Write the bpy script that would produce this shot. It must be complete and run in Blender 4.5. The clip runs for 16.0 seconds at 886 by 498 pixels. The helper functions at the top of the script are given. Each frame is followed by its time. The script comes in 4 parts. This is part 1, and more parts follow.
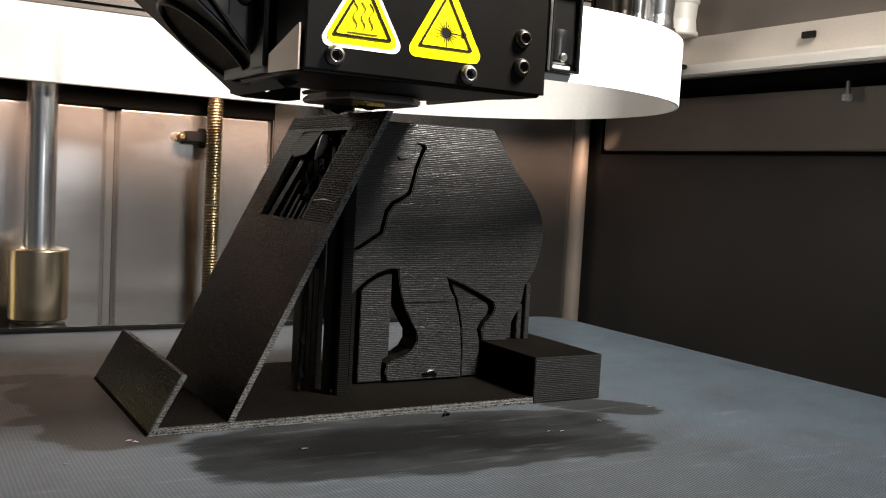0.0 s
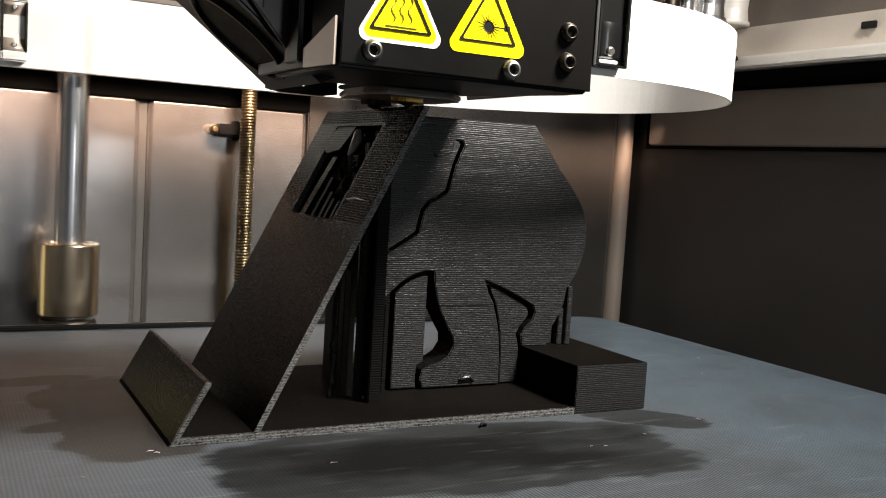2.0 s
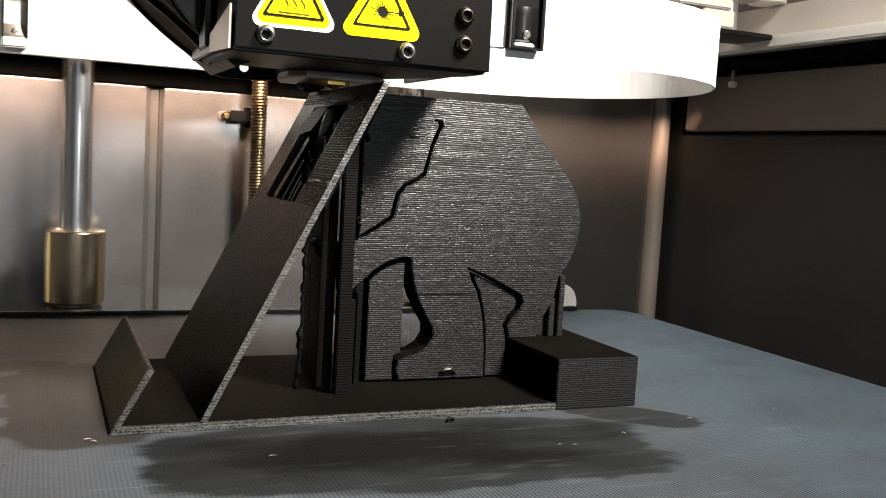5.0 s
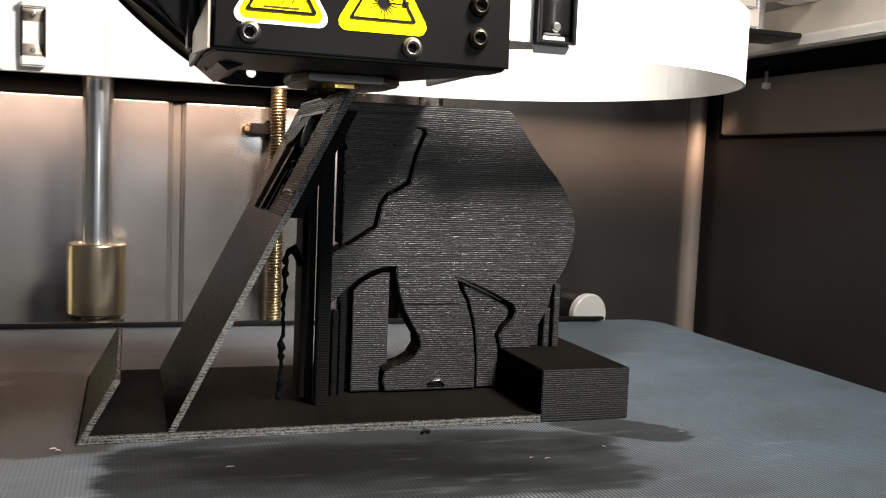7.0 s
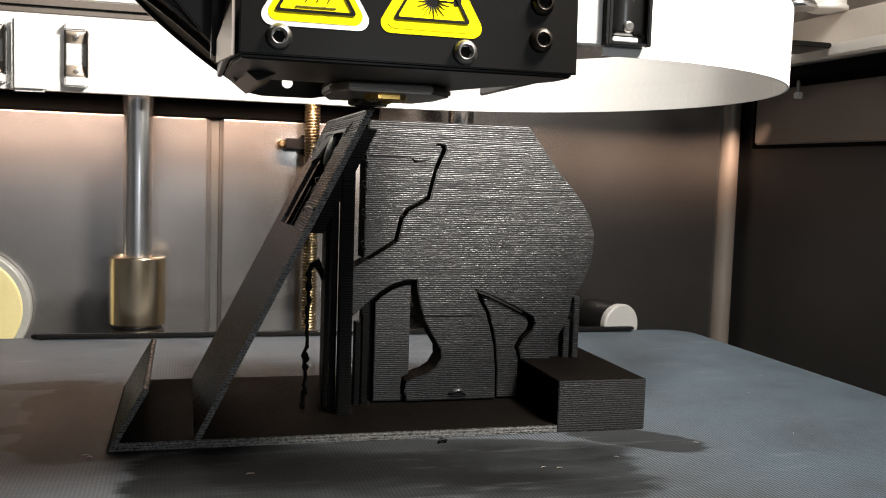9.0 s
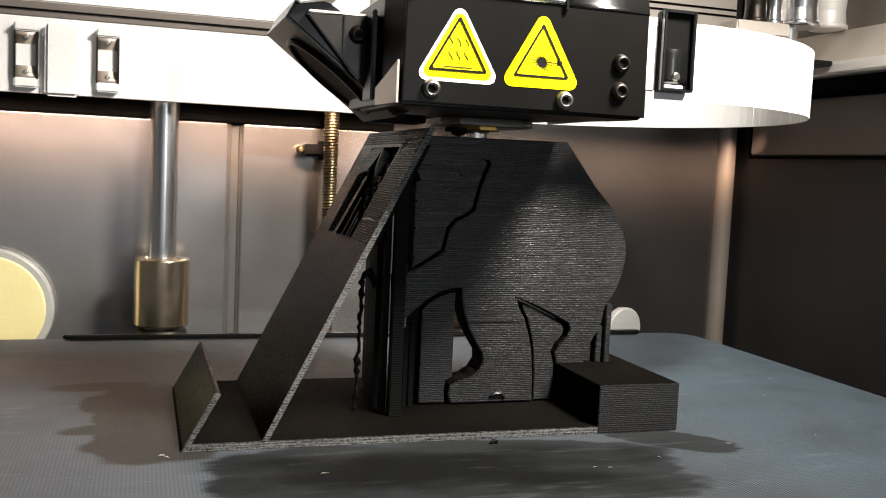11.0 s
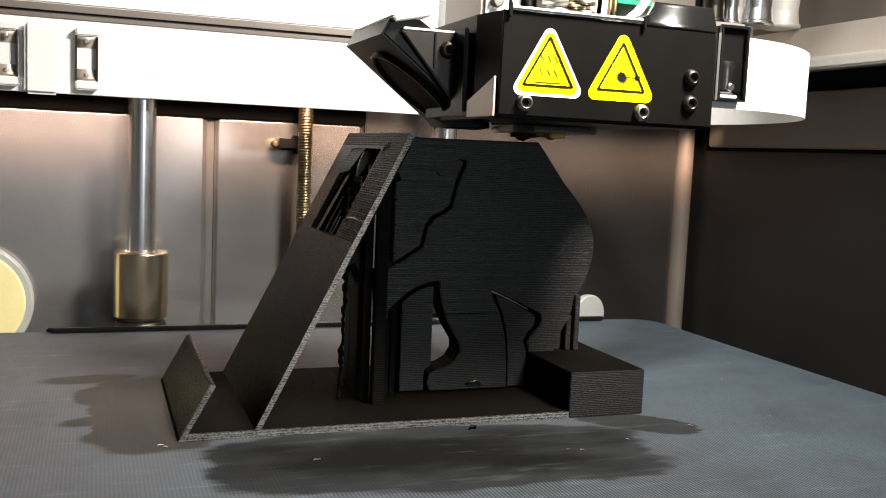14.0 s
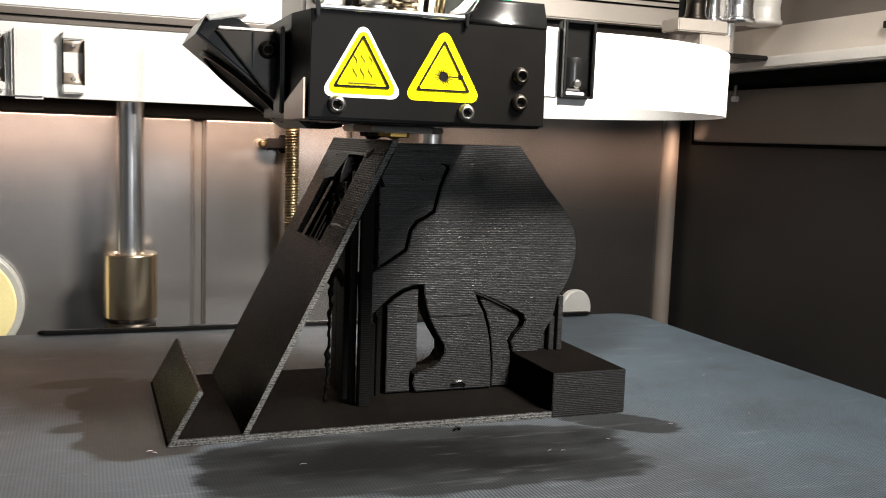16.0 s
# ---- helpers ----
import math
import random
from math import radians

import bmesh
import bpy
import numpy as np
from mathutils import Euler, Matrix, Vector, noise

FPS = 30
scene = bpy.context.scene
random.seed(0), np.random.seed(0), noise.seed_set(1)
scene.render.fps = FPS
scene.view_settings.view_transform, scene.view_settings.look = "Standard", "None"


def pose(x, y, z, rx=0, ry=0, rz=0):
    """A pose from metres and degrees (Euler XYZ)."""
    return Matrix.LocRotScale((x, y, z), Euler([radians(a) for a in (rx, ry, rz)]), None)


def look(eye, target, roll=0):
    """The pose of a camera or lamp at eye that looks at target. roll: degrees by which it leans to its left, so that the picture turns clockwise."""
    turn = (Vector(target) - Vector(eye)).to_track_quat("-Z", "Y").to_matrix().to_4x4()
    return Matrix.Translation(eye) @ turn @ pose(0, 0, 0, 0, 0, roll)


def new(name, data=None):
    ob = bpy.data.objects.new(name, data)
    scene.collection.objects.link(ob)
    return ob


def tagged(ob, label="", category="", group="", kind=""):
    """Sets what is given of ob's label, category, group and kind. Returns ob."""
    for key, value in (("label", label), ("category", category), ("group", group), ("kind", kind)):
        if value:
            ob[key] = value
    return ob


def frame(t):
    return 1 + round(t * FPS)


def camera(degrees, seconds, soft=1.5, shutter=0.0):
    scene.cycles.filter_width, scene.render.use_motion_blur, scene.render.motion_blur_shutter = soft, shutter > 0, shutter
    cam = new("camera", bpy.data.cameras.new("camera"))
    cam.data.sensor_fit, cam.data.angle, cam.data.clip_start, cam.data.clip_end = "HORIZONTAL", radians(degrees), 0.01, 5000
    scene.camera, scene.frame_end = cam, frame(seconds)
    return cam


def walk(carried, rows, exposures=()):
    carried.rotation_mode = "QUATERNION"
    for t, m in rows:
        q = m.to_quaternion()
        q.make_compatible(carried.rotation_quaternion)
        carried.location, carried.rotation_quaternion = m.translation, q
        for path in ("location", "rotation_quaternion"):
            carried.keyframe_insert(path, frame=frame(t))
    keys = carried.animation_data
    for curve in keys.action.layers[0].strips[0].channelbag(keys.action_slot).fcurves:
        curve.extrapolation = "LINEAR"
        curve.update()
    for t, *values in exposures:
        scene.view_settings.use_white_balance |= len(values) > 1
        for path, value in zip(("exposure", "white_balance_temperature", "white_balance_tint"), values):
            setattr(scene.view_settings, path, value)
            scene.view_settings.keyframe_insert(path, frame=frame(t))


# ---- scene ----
cam = camera(50.2, 16.0, soft=1.1)
METRES, EYE, TILT, LEAN, TURN = 0.17, 0.0665, 0.0, 0.0, -30.4
ROWS = [
    (0.0, 0.0, 0.0, 0.0, 0.23, -4.14, -3.15),
    (0.5, 0.0121, 0.0044, 0.0099, 0.24, -4.16, -3.26),
    (1.0, 0.0103, 0.0318, 0.0147, 0.72, -4.34, -3.35),
    (1.5, 0.0005, 0.0582, 0.014, 1.6, -4.52, -3.44),
    (2.0, -0.0016, 0.0805, 0.0133, 2.57, -4.87, -3.51),
    (2.5, 0.0097, 0.1037, 0.0011, 3.46, -5.08, -3.55),
    (3.0, 0.0306, 0.1219, 0.0034, 4.16, -5.23, -3.52),
    (3.5, 0.0525, 0.1424, -0.0004, 4.77, -5.24, -3.61),
    (4.0, 0.0864, 0.1534, 0.0032, 5.65, -5.29, -3.62),
    (6.5, 0.2835, 0.208, -0.0025, 10.74, -5.26, -2.57),
    (7.0, 0.3184, 0.2215, 0.0024, 12.19, -4.99, -2.34),
    (7.5, 0.3628, 0.2182, 0.0018, 13.4, -4.89, -2.06),
    (8.0, 0.3948, 0.2006, 0.0073, 14.4, -4.82, -1.85),
    (8.5, 0.4089, 0.1974, 0.012, 15.13, -4.77, -1.74),
    (9.0, 0.3763, 0.1955, 0.0176, 15.18, -4.64, -1.86),
    (9.5, 0.3281, 0.1801, 0.0225, 14.94, -4.62, -2.06),
    (12.0, 0.2452, 0.0391, 0.0521, 11.53, -5.14, -2.7),
    (12.5, 0.2458, 0.0271, 0.0542, 11.2, -5.32, -2.68),
    (13.0, 0.2381, 0.0041, 0.07, 10.98, -5.43, -2.7),
    (13.5, 0.2421, -0.0076, 0.074, 10.8, -5.74, -2.67),
    (14.0, 0.2334, -0.0053, 0.0744, 10.36, -5.8, -2.49),
    (14.5, 0.2436, -0.0358, 0.074, 10.34, -5.69, -2.35),
    (15.0, 0.255, -0.0642, 0.1028, 10.26, -6.06, -2.22),
    (15.5, 0.2699, -0.0435, 0.1033, 10.15, -6.29, -2.22),
    (16.0, 0.2543, -0.0255, 0.1111, 9.92, -6.64, -2.0),
]
walk(cam, [(t, pose(0, 0, EYE, TILT, LEAN, TURN) @ pose(METRES * x, METRES * y, METRES * z, 90 + pitch, roll, yaw)) for t, x, y, z, yaw, pitch, roll in ROWS], exposures=[(0.0, -0.24), (4.2, -0.22), (6.5, -0.08), (16.0, -0.10)])

# ---- light ----
world = bpy.data.worlds.new("room_light")
scene.world = world
world.use_nodes = True
world.node_tree.nodes["Background"].inputs[0].default_value = (0.95, 0.96, 1.0, 1)
world.node_tree.nodes["Background"].inputs[1].default_value = 0.36


def strip_lamp(name, m, sx, sy, watts, colour):
    lamp = bpy.data.lights.new(name, "AREA")
    lamp.shape, lamp.size, lamp.size_y, lamp.energy, lamp.color = "RECTANGLE", sx, sy, watts, colour
    ob = new(name, lamp)
    ob.matrix_world = m
    return ob


# LED strip under the front top edge
strip_lamp("front_led_strip", look((0.250, 0.090, 0.312), (0.140, 0.290, 0.050)), 0.080, 0.075, 2.20, (1.0, 0.94, 0.86)).data.spread = radians(98)
# unseen warm strip behind the cable, added to brighten the upper rear panels
strip_lamp("rear_fill_strip", look((0.100, 0.4125, 0.1050), (0.100, 0.446, 0.0770)), 0.51, 0.005, 0.34, (1.0, 0.68, 0.50)).data.spread = radians(48)
# unseen cool fill lamp, added in front of the open door
strip_lamp("front_fill_lamp", look((0.262, -0.60, 0.158), (0.19, 0.40, 0.03)), 0.10, 0.06, 0.62, (0.93, 0.97, 1.0))


# ---- materials ----
def mat_base(name, colour, rough=0.5, metal=0.0, spec=0.5):
    m = bpy.data.materials.new(name)
    m.use_nodes = True
    b = m.node_tree.nodes["Principled BSDF"]
    b.inputs["Base Color"].default_value = (*colour, 1)
    b.inputs["Roughness"].default_value = rough
    b.inputs["Metallic"].default_value = metal
    b.inputs["Specular IOR Level"].default_value = spec
    return m


class Tree:
    """Small helper to write node trees tersely."""

    def __init__(self, m):
        self.m, self.t = m, m.node_tree
        self.b = self.t.nodes["Principled BSDF"]
        self.co = self.t.nodes.new("ShaderNodeTexCoord").outputs["Object"]

    def link(self, a, socket):
        if hasattr(a, "is_linked"):
            self.t.links.new(a, socket)
        else:
            socket.default_value = a

    def math(self, op, a, b=0.0):
        n = self.t.nodes.new("ShaderNodeMath")
        n.operation = op
        self.link(a, n.inputs[0]), self.link(b, n.inputs[1])
        return n.outputs[0]

    def noise(self, scale, detail=4, rough=0.6, co=None):
        n = self.t.nodes.new("ShaderNodeTexNoise")
        self.t.links.new(co or self.co, n.inputs["Vector"])
        n.inputs["Scale"].default_value, n.inputs["Detail"].default_value, n.inputs["Roughness"].default_value = scale, detail, rough
        return n.outputs["Fac"]

    def wave(self, period, direction="Z", distort=0.0, dscale=1.0):
        n = self.t.nodes.new("ShaderNodeTexWave")
        self.t.links.new(self.co, n.inputs["Vector"])
        n.bands_direction = direction
        n.inputs["Scale"].default_value, n.inputs["Distortion"].default_value = 0.31416 / period, distort
        n.inputs["Detail Scale"].default_value = dscale
        return n.outputs["Fac"]

    def scaled(self, sx, sy, sz):
        n = self.t.nodes.new("ShaderNodeMapping")
        self.t.links.new(self.co, n.inputs["Vector"])
        n.inputs["Scale"].default_value = (sx, sy, sz)
        return n.outputs["Vector"]

    def ramp(self, a, stops):
        n = self.t.nodes.new("ShaderNodeValToRGB")
        self.t.links.new(a, n.inputs[0])
        while len(n.color_ramp.elements) < len(stops):
            n.color_ramp.elements.new(0.5)
        for e, (p, c) in zip(n.color_ramp.elements, stops):
            e.position, e.color = p, (*c, 1)
        return n.outputs[0]

    def span(self, a, lo, hi, to_lo=0.0, to_hi=1.0):
        n = self.t.nodes.new("ShaderNodeMapRange")
        n.interpolation_type = "SMOOTHSTEP"
        self.t.links.new(a, n.inputs[0])
        for i, v in enumerate((lo, hi, to_lo, to_hi)):
            n.inputs[i + 1].default_value = v
        return n.outputs[0]

    def mix(self, f, a, b):
        n = self.t.nodes.new("ShaderNodeMix")
        n.data_type = "RGBA"
        self.link(f, n.inputs[0]), self.link(a, n.inputs[6]), self.link(b, n.inputs[7])
        return n.outputs[2]

    def xyz(self):
        n = self.t.nodes.new("ShaderNodeSeparateXYZ")
        self.t.links.new(self.co, n.inputs[0])
        return n.outputs

    def bump(self, height, strength, distance):
        n = self.t.nodes.new("ShaderNodeBump")
        self.t.links.new(height, n.inputs["Height"])
        n.inputs["Strength"].default_value, n.inputs["Distance"].default_value = strength, distance
        self.t.links.new(n.outputs[0], self.b.inputs["Normal"])

    def set(self, socket, a):
        self.t.links.new(a, self.b.inputs[socket])


def surface(name, dark, light, rough, metal=0.0, grain=900.0, blotch=40.0, bump=0.15, depth=0.0001, spread=0.12, spec=0.5):
    """A surface with blotches, grain, uneven gloss and fine relief."""
    m = mat_base(name, dark, rough, metal, spec)
    t = Tree(m)
    big, fine = t.noise(blotch), t.noise(grain, 3)
    both = t.math("ADD", t.math("MULTIPLY", big, 0.6), t.math("MULTIPLY", fine, 0.4))
    t.set("Base Color", t.ramp(both, [(0.35, dark), (0.65, light)]))
    t.set("Roughness", t.span(both, 0.3, 0.7, max(0.02, rough - spread), min(1, rough + spread)))
    t.bump(fine, bump, depth)
    return m


def plastic_print(name, dark, light, rough, strength, period=0.0006, spec=0.5, ridge=0.30, flake=0.16, banded=0.65):
    """Black filament: layer lines along z, with uneven extrusion and glints."""
    m = mat_base(name, dark, rough, 0.0, spec)
    t = Tree(m)
    # layers of uneven height: the phase drifts along z
    drift = t.math("MULTIPLY", t.math("SUBTRACT", t.noise(1.0, 2, 0.5, t.scaled(14, 14, 420)), 0.5), 0.0009)
    turn = t.math("MULTIPLY", t.math("ADD", t.xyz()[2], drift), 2 * math.pi / period)
    lines = t.math("ADD", t.math("MULTIPLY", t.math("SINE", turn), 0.5), 0.5)
    along = t.noise(1.0, 3, 0.6, t.scaled(300, 300, 2200))
    speck = t.noise(1.0, 2, 0.6, t.scaled(1500, 1500, 2600))
    h = t.math("ADD", t.math("MULTIPLY", lines, ridge), t.math("ADD", t.math("MULTIPLY", along, 0.20), t.math("MULTIPLY", speck, flake)))
    mottle = t.math("ADD", t.math("MULTIPLY", along, 0.35), t.math("ADD", t.math("MULTIPLY", speck, 0.40), t.math("ADD", t.math("MULTIPLY", t.noise(45), 0.15), t.math("MULTIPLY", lines, 0.10))))
    t.set("Base Color", t.ramp(mottle, [(0.36, dark), (0.66, light)]))
    t.set("Roughness", t.span(speck, 0.35, 0.65, max(0.08, rough - 0.08), rough + 0.08))
    t.set("Specular IOR Level", t.span(t.math("ADD", t.math("MULTIPLY", lines, banded), t.math("MULTIPLY", speck, 1 - banded)), 0.20, 0.80, 0.50 * spec, 1.25 * spec))
    t.bump(h, strength, 0.00025)
    return m


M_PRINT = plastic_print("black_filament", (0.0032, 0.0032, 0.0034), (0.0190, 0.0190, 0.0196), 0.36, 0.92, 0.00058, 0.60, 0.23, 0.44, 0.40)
# paler copy of the filament: sheen on front faces painted into the colour
M_PRINT_LIT = plastic_print("black_filament_lit_face", (0.008, 0.008, 0.0078), (0.17, 0.17, 0.165), 0.30, 1.0, 0.0007, 0.55, 0.10, 0.75, 0.15)
# darker, dull copy of the filament: shade on tops and side walls painted in
M_PRINT_SHADED = plastic_print("black_filament_shaded", (0.0022, 0.0019, 0.0017), (0.0042, 0.0036, 0.0031), 0.60, 0.18, 0.0005, 0.004, 0.2)
# darker filament copy; brown sheen of the lit rear wall put into colour and tint
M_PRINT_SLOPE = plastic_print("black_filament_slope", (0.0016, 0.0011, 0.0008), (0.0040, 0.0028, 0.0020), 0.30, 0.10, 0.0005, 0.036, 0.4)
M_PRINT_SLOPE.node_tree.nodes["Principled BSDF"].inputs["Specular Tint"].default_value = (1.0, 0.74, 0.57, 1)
M_SUPPORT = plastic_print("black_filament_support", (0.0025, 0.0025, 0.0025), (0.006, 0.006, 0.006), 0.5, 0.6, 0.0007, 0.08)
M_COVER = surface("black_powder_coat", (0.0030, 0.0027, 0.0024), (0.0048, 0.0043, 0.0038), 0.34, 0.0, 2200, 40, 0.04, 0.00004, 0.02, 0.13)
M_DUCT = surface("black_moulded_plastic", (0.003, 0.0029, 0.0028), (0.005, 0.0048, 0.0046), 0.30, 0.0, 1500, 40, 0.03, 0.00004, 0.02, 0.25)
M_BRACKET = surface("brown_black_coat", (0.012, 0.0098, 0.0078), (0.020, 0.0165, 0.0132), 0.36, 0.2, 1600, 40, 0.05, 0.00004, 0.04, 0.4)
M_GLOSS = surface("glossy_black_plastic", (0.003, 0.003, 0.003), (0.004, 0.004, 0.004), 0.25, 0.0, 900, 20, 0.0, 0.00001, 0.02, 0.95)
M_BEIGE = surface("beige_lacquered_sheet", (0.58, 0.525, 0.465), (0.66, 0.60, 0.54), 0.42, 0.25, 900, 14, 0.04)
M_CURL = surface("shiny_filament_curl", (0.30, 0.29, 0.275), (0.42, 0.41, 0.39), 0.25, 0.0, 1200, 60, 0.05, spec=0.7)
M_RUBBER = surface("black_rubber", (0.003, 0.003, 0.003), (0.006, 0.006, 0.006), 0.6, spec=0.1)
M_STEEL = surface("screw_steel", (0.25, 0.24, 0.225), (0.32, 0.31, 0.29), 0.36, 1.0, 900, 60, 0.04, 0.00003, 0.05)
M_DARKSTEEL = surface("blackened_screw_steel", (0.045, 0.039, 0.033), (0.07, 0.061, 0.052), 0.40, 1.0, 900, 60, 0.04, 0.00003, 0.05)
M_CHROME = surface("polished_shaft_steel", (0.80, 0.81, 0.83), (0.84, 0.85, 0.87), 0.25, 1.0, 300, 25, 0.01, 0.00001, 0.02)
M_BUSH = surface("nickel_brass_bushing", (0.72, 0.59, 0.42), (0.76, 0.63, 0.46), 0.24, 1.0, 400, 30, 0.01, 0.00002, 0.02)
M_BRASS = surface("brass", (0.50, 0.32, 0.08), (0.64, 0.43, 0.14), 0.28, 1.0)
M_SCREWROD = surface("oiled_bronze_steel", (0.13, 0.100, 0.055), (0.27, 0.215, 0.13), 0.34, 1.0)
M_ALU = surface("brushed_aluminium", (0.52, 0.51, 0.49), (0.66, 0.65, 0.62), 0.36, 1.0, 900, 30, 0.06)
M_ALU_MATT = surface("anodised_aluminium", (0.70, 0.675, 0.635), (0.78, 0.75, 0.71), 0.45, 0.3, 900, 30, 0.06)
M_RIBBON = surface("white_flat_cable", (0.80, 0.79, 0.77), (0.88, 0.87, 0.85), 0.45, 0.0, 800, 30, 0.04)
M_WHITE = surface("white_plastic", (0.78, 0.77, 0.74), (0.86, 0.85, 0.83), 0.4)
M_CAP = surface("greyish_white_plastic", (0.30, 0.30, 0.29), (0.35, 0.35, 0.34), 0.45)
M_FLECK = surface("pinkish_white_chip", (0.55, 0.40, 0.46), (0.65, 0.52, 0.56), 0.5)
M_AMBER = surface("polished_coppery_clip", (0.76, 0.64, 0.55), (0.80, 0.68, 0.59), 0.24, 0.35, 300, 12, 0.01, 0.00002, 0.03)
M_CLIP = surface("amber_spring_sheet", (0.72, 0.60, 0.49), (0.78, 0.66, 0.55), 0.32, 0.5, 300, 12, 0.01, 0.00002, 0.03)
M_YELLOW = surface("yellow_label", (0.92, 0.76, 0.0), (0.96, 0.82, 0.002), 0.45, 0.0, 1200, 50, 0.03, spec=0.12)
M_LABELWHITE = surface("white_label", (0.80, 0.79, 0.77), (0.86, 0.85, 0.83), 0.4, 0.0, 1200, 50, 0.03)
M_INK = surface("black_label_ink", (0.004, 0.0037, 0.0034), (0.008, 0.0074, 0.0066), 0.6, spec=0.1)
M_WAVE = surface("faded_label_ink", (0.10, 0.08, 0.01), (0.14, 0.11, 0.015), 0.42)
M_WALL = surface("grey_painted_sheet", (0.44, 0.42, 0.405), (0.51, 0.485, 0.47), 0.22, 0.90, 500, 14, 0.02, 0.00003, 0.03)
# same grey sheet, with the shade at the right put into its colour
M_WALL_SHADED = surface("shaded_grey_painted_sheet", (0.19, 0.180, 0.172), (0.235, 0.222, 0.213), 0.21, 0.92, 500, 14, 0.02, 0.00003, 0.03)
M_WALL_DARK = surface("charcoal_painted_sheet", (0.0120, 0.0115, 0.0109), (0.0182, 0.0175, 0.0167), 0.45, 0.0, 700, 14, 0.03, 0.00005, 0.05)
M_PANEL = surface("brown_grey_panel", (0.15, 0.128, 0.11), (0.20, 0.172, 0.15), 0.4, 0.2, 1400, 14, 0.05)
M_GASKET = surface("dark_gasket", (0.0018, 0.0018, 0.0018), (0.0032, 0.0032, 0.0032), 0.7, spec=0.03)
M_CIRCUIT = surface("green_circuit_board", (0.01, 0.20, 0.09), (0.02, 0.30, 0.13), 0.35)
M_DISC = surface("yellow_disc_plastic", (0.60, 0.52, 0.25), (0.68, 0.60, 0.31), 0.4)
M_DISCRIM = surface("grey_disc_rim", (0.25, 0.25, 0.23), (0.35, 0.35, 0.32), 0.35)
M_CHAMBER = surface("chamber_sheet", (0.045, 0.044, 0.042), (0.065, 0.063, 0.06), 0.5, 0.0, 600, 10, 0.05)


def bed_material():
    m = mat_base("coated_build_plate", (0.06, 0.065, 0.07), 0.5, 0.0, 0.08)
    t = Tree(m)
    x, y, z = t.xyz()
    # ragged outlines: broad lobes, and fingers drawn out along x
    lobes = t.math("MULTIPLY", t.math("SUBTRACT", t.noise(40, 2, 0.5), 0.5), 0.016)
    fingers = t.math("MULTIPLY", t.math("SUBTRACT", t.noise(1.0, 3, 0.55, t.scaled(24, 62, 40)), 0.5), 0.030)
    wisps = t.math("MULTIPLY", t.math("SUBTRACT", t.noise(1.0, 4, 0.6, t.scaled(60, 420, 60)), 0.5), 0.006)

    def patch(cx, cy, hx, hy, soft, turn=0.0, warp=None, power=4.0):
        """A rounded patch, one inside and zero outside."""
        dx, dy = t.math("SUBTRACT", x, cx), t.math("SUBTRACT", y, cy)
        c, s = math.cos(radians(turn)), math.sin(radians(turn))
        u = t.math("ADD", t.math("MULTIPLY", dx, c), t.math("MULTIPLY", dy, s))
        v = t.math("SUBTRACT", t.math("MULTIPLY", dy, c), t.math("MULTIPLY", dx, s))
        p = t.math("ADD", t.math("POWER", t.math("ABSOLUTE", t.math("DIVIDE", u, hx)), power), t.math("POWER", t.math("ABSOLUTE", t.math("DIVIDE", v, hy)), power))
        d = t.math("MULTIPLY", t.math("SUBTRACT", t.math("POWER", p, 1 / power), 1.0), min(hx, hy))
        return t.span(t.math("ADD", d, warp) if warp else d, -soft, soft, 1.0, 0.0)

    edge = t.math("ADD", t.math("MULTIPLY", lobes, 0.8), t.math("MULTIPLY", wisps, 0.6))
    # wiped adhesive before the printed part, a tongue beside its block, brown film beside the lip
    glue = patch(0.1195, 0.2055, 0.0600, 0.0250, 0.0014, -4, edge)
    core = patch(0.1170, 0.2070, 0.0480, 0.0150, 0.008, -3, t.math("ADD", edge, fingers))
    glue = t.math("MAXIMUM", glue, patch(0.1890, 0.2225, 0.0190, 0.0088, 0.0008, -38, t.math("MULTIPLY", wisps, 0.5), 2.6))
    film = patch(0.0500, 0.2640, 0.0170, 0.0420, 0.0010, 0, edge)
    for c in ((0.0340, 0.3050, 0.0150, 0.0055), (0.0370, 0.2830, 0.0100, 0.0120), (0.0350, 0.2555, 0.0110, 0.0050), (0.0420, 0.2400, 0.0120, 0.0060), (0.0480, 0.2300, 0.0130, 0.0065)):
        film = t.math("MAXIMUM", film, patch(*c, 0.0009, 8, t.math("MULTIPLY", edge, 0.45), 2.4))
    cloud = t.noise(16, 6, 0.62)
    scuff = t.noise(1.0, 4, 0.7, t.scaled(30, 240, 30))
    drift = t.math("ADD", t.span(x, 0.13, 0.27), t.math("MULTIPLY", t.math("SUBTRACT", cloud, 0.5), 2.0))
    dusty = t.mix(t.span(drift, 0.05, 1.0), (0.057, 0.065, 0.075, 1), (0.054, 0.075, 0.094, 1))
    dusty = t.mix(t.span(scuff, 0.54, 0.74, 0.0, 0.6), dusty, (0.122, 0.142, 0.162, 1))
    dusty = t.mix(t.span(t.noise(30, 6, 0.72), 0.42, 0.70, 0.0, 0.60), dusty, (0.034, 0.038, 0.043, 1))
    smear = t.span(t.noise(1.0, 4, 0.65, t.scaled(26, 190, 26)), 0.55, 0.72, 0.0, 0.8)
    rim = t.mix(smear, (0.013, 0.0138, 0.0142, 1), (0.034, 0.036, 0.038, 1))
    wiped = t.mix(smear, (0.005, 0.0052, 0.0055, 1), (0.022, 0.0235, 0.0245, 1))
    brown = t.mix(t.span(cloud, 0.35, 0.65), (0.020, 0.0182, 0.0165, 1), (0.032, 0.029, 0.026, 1))
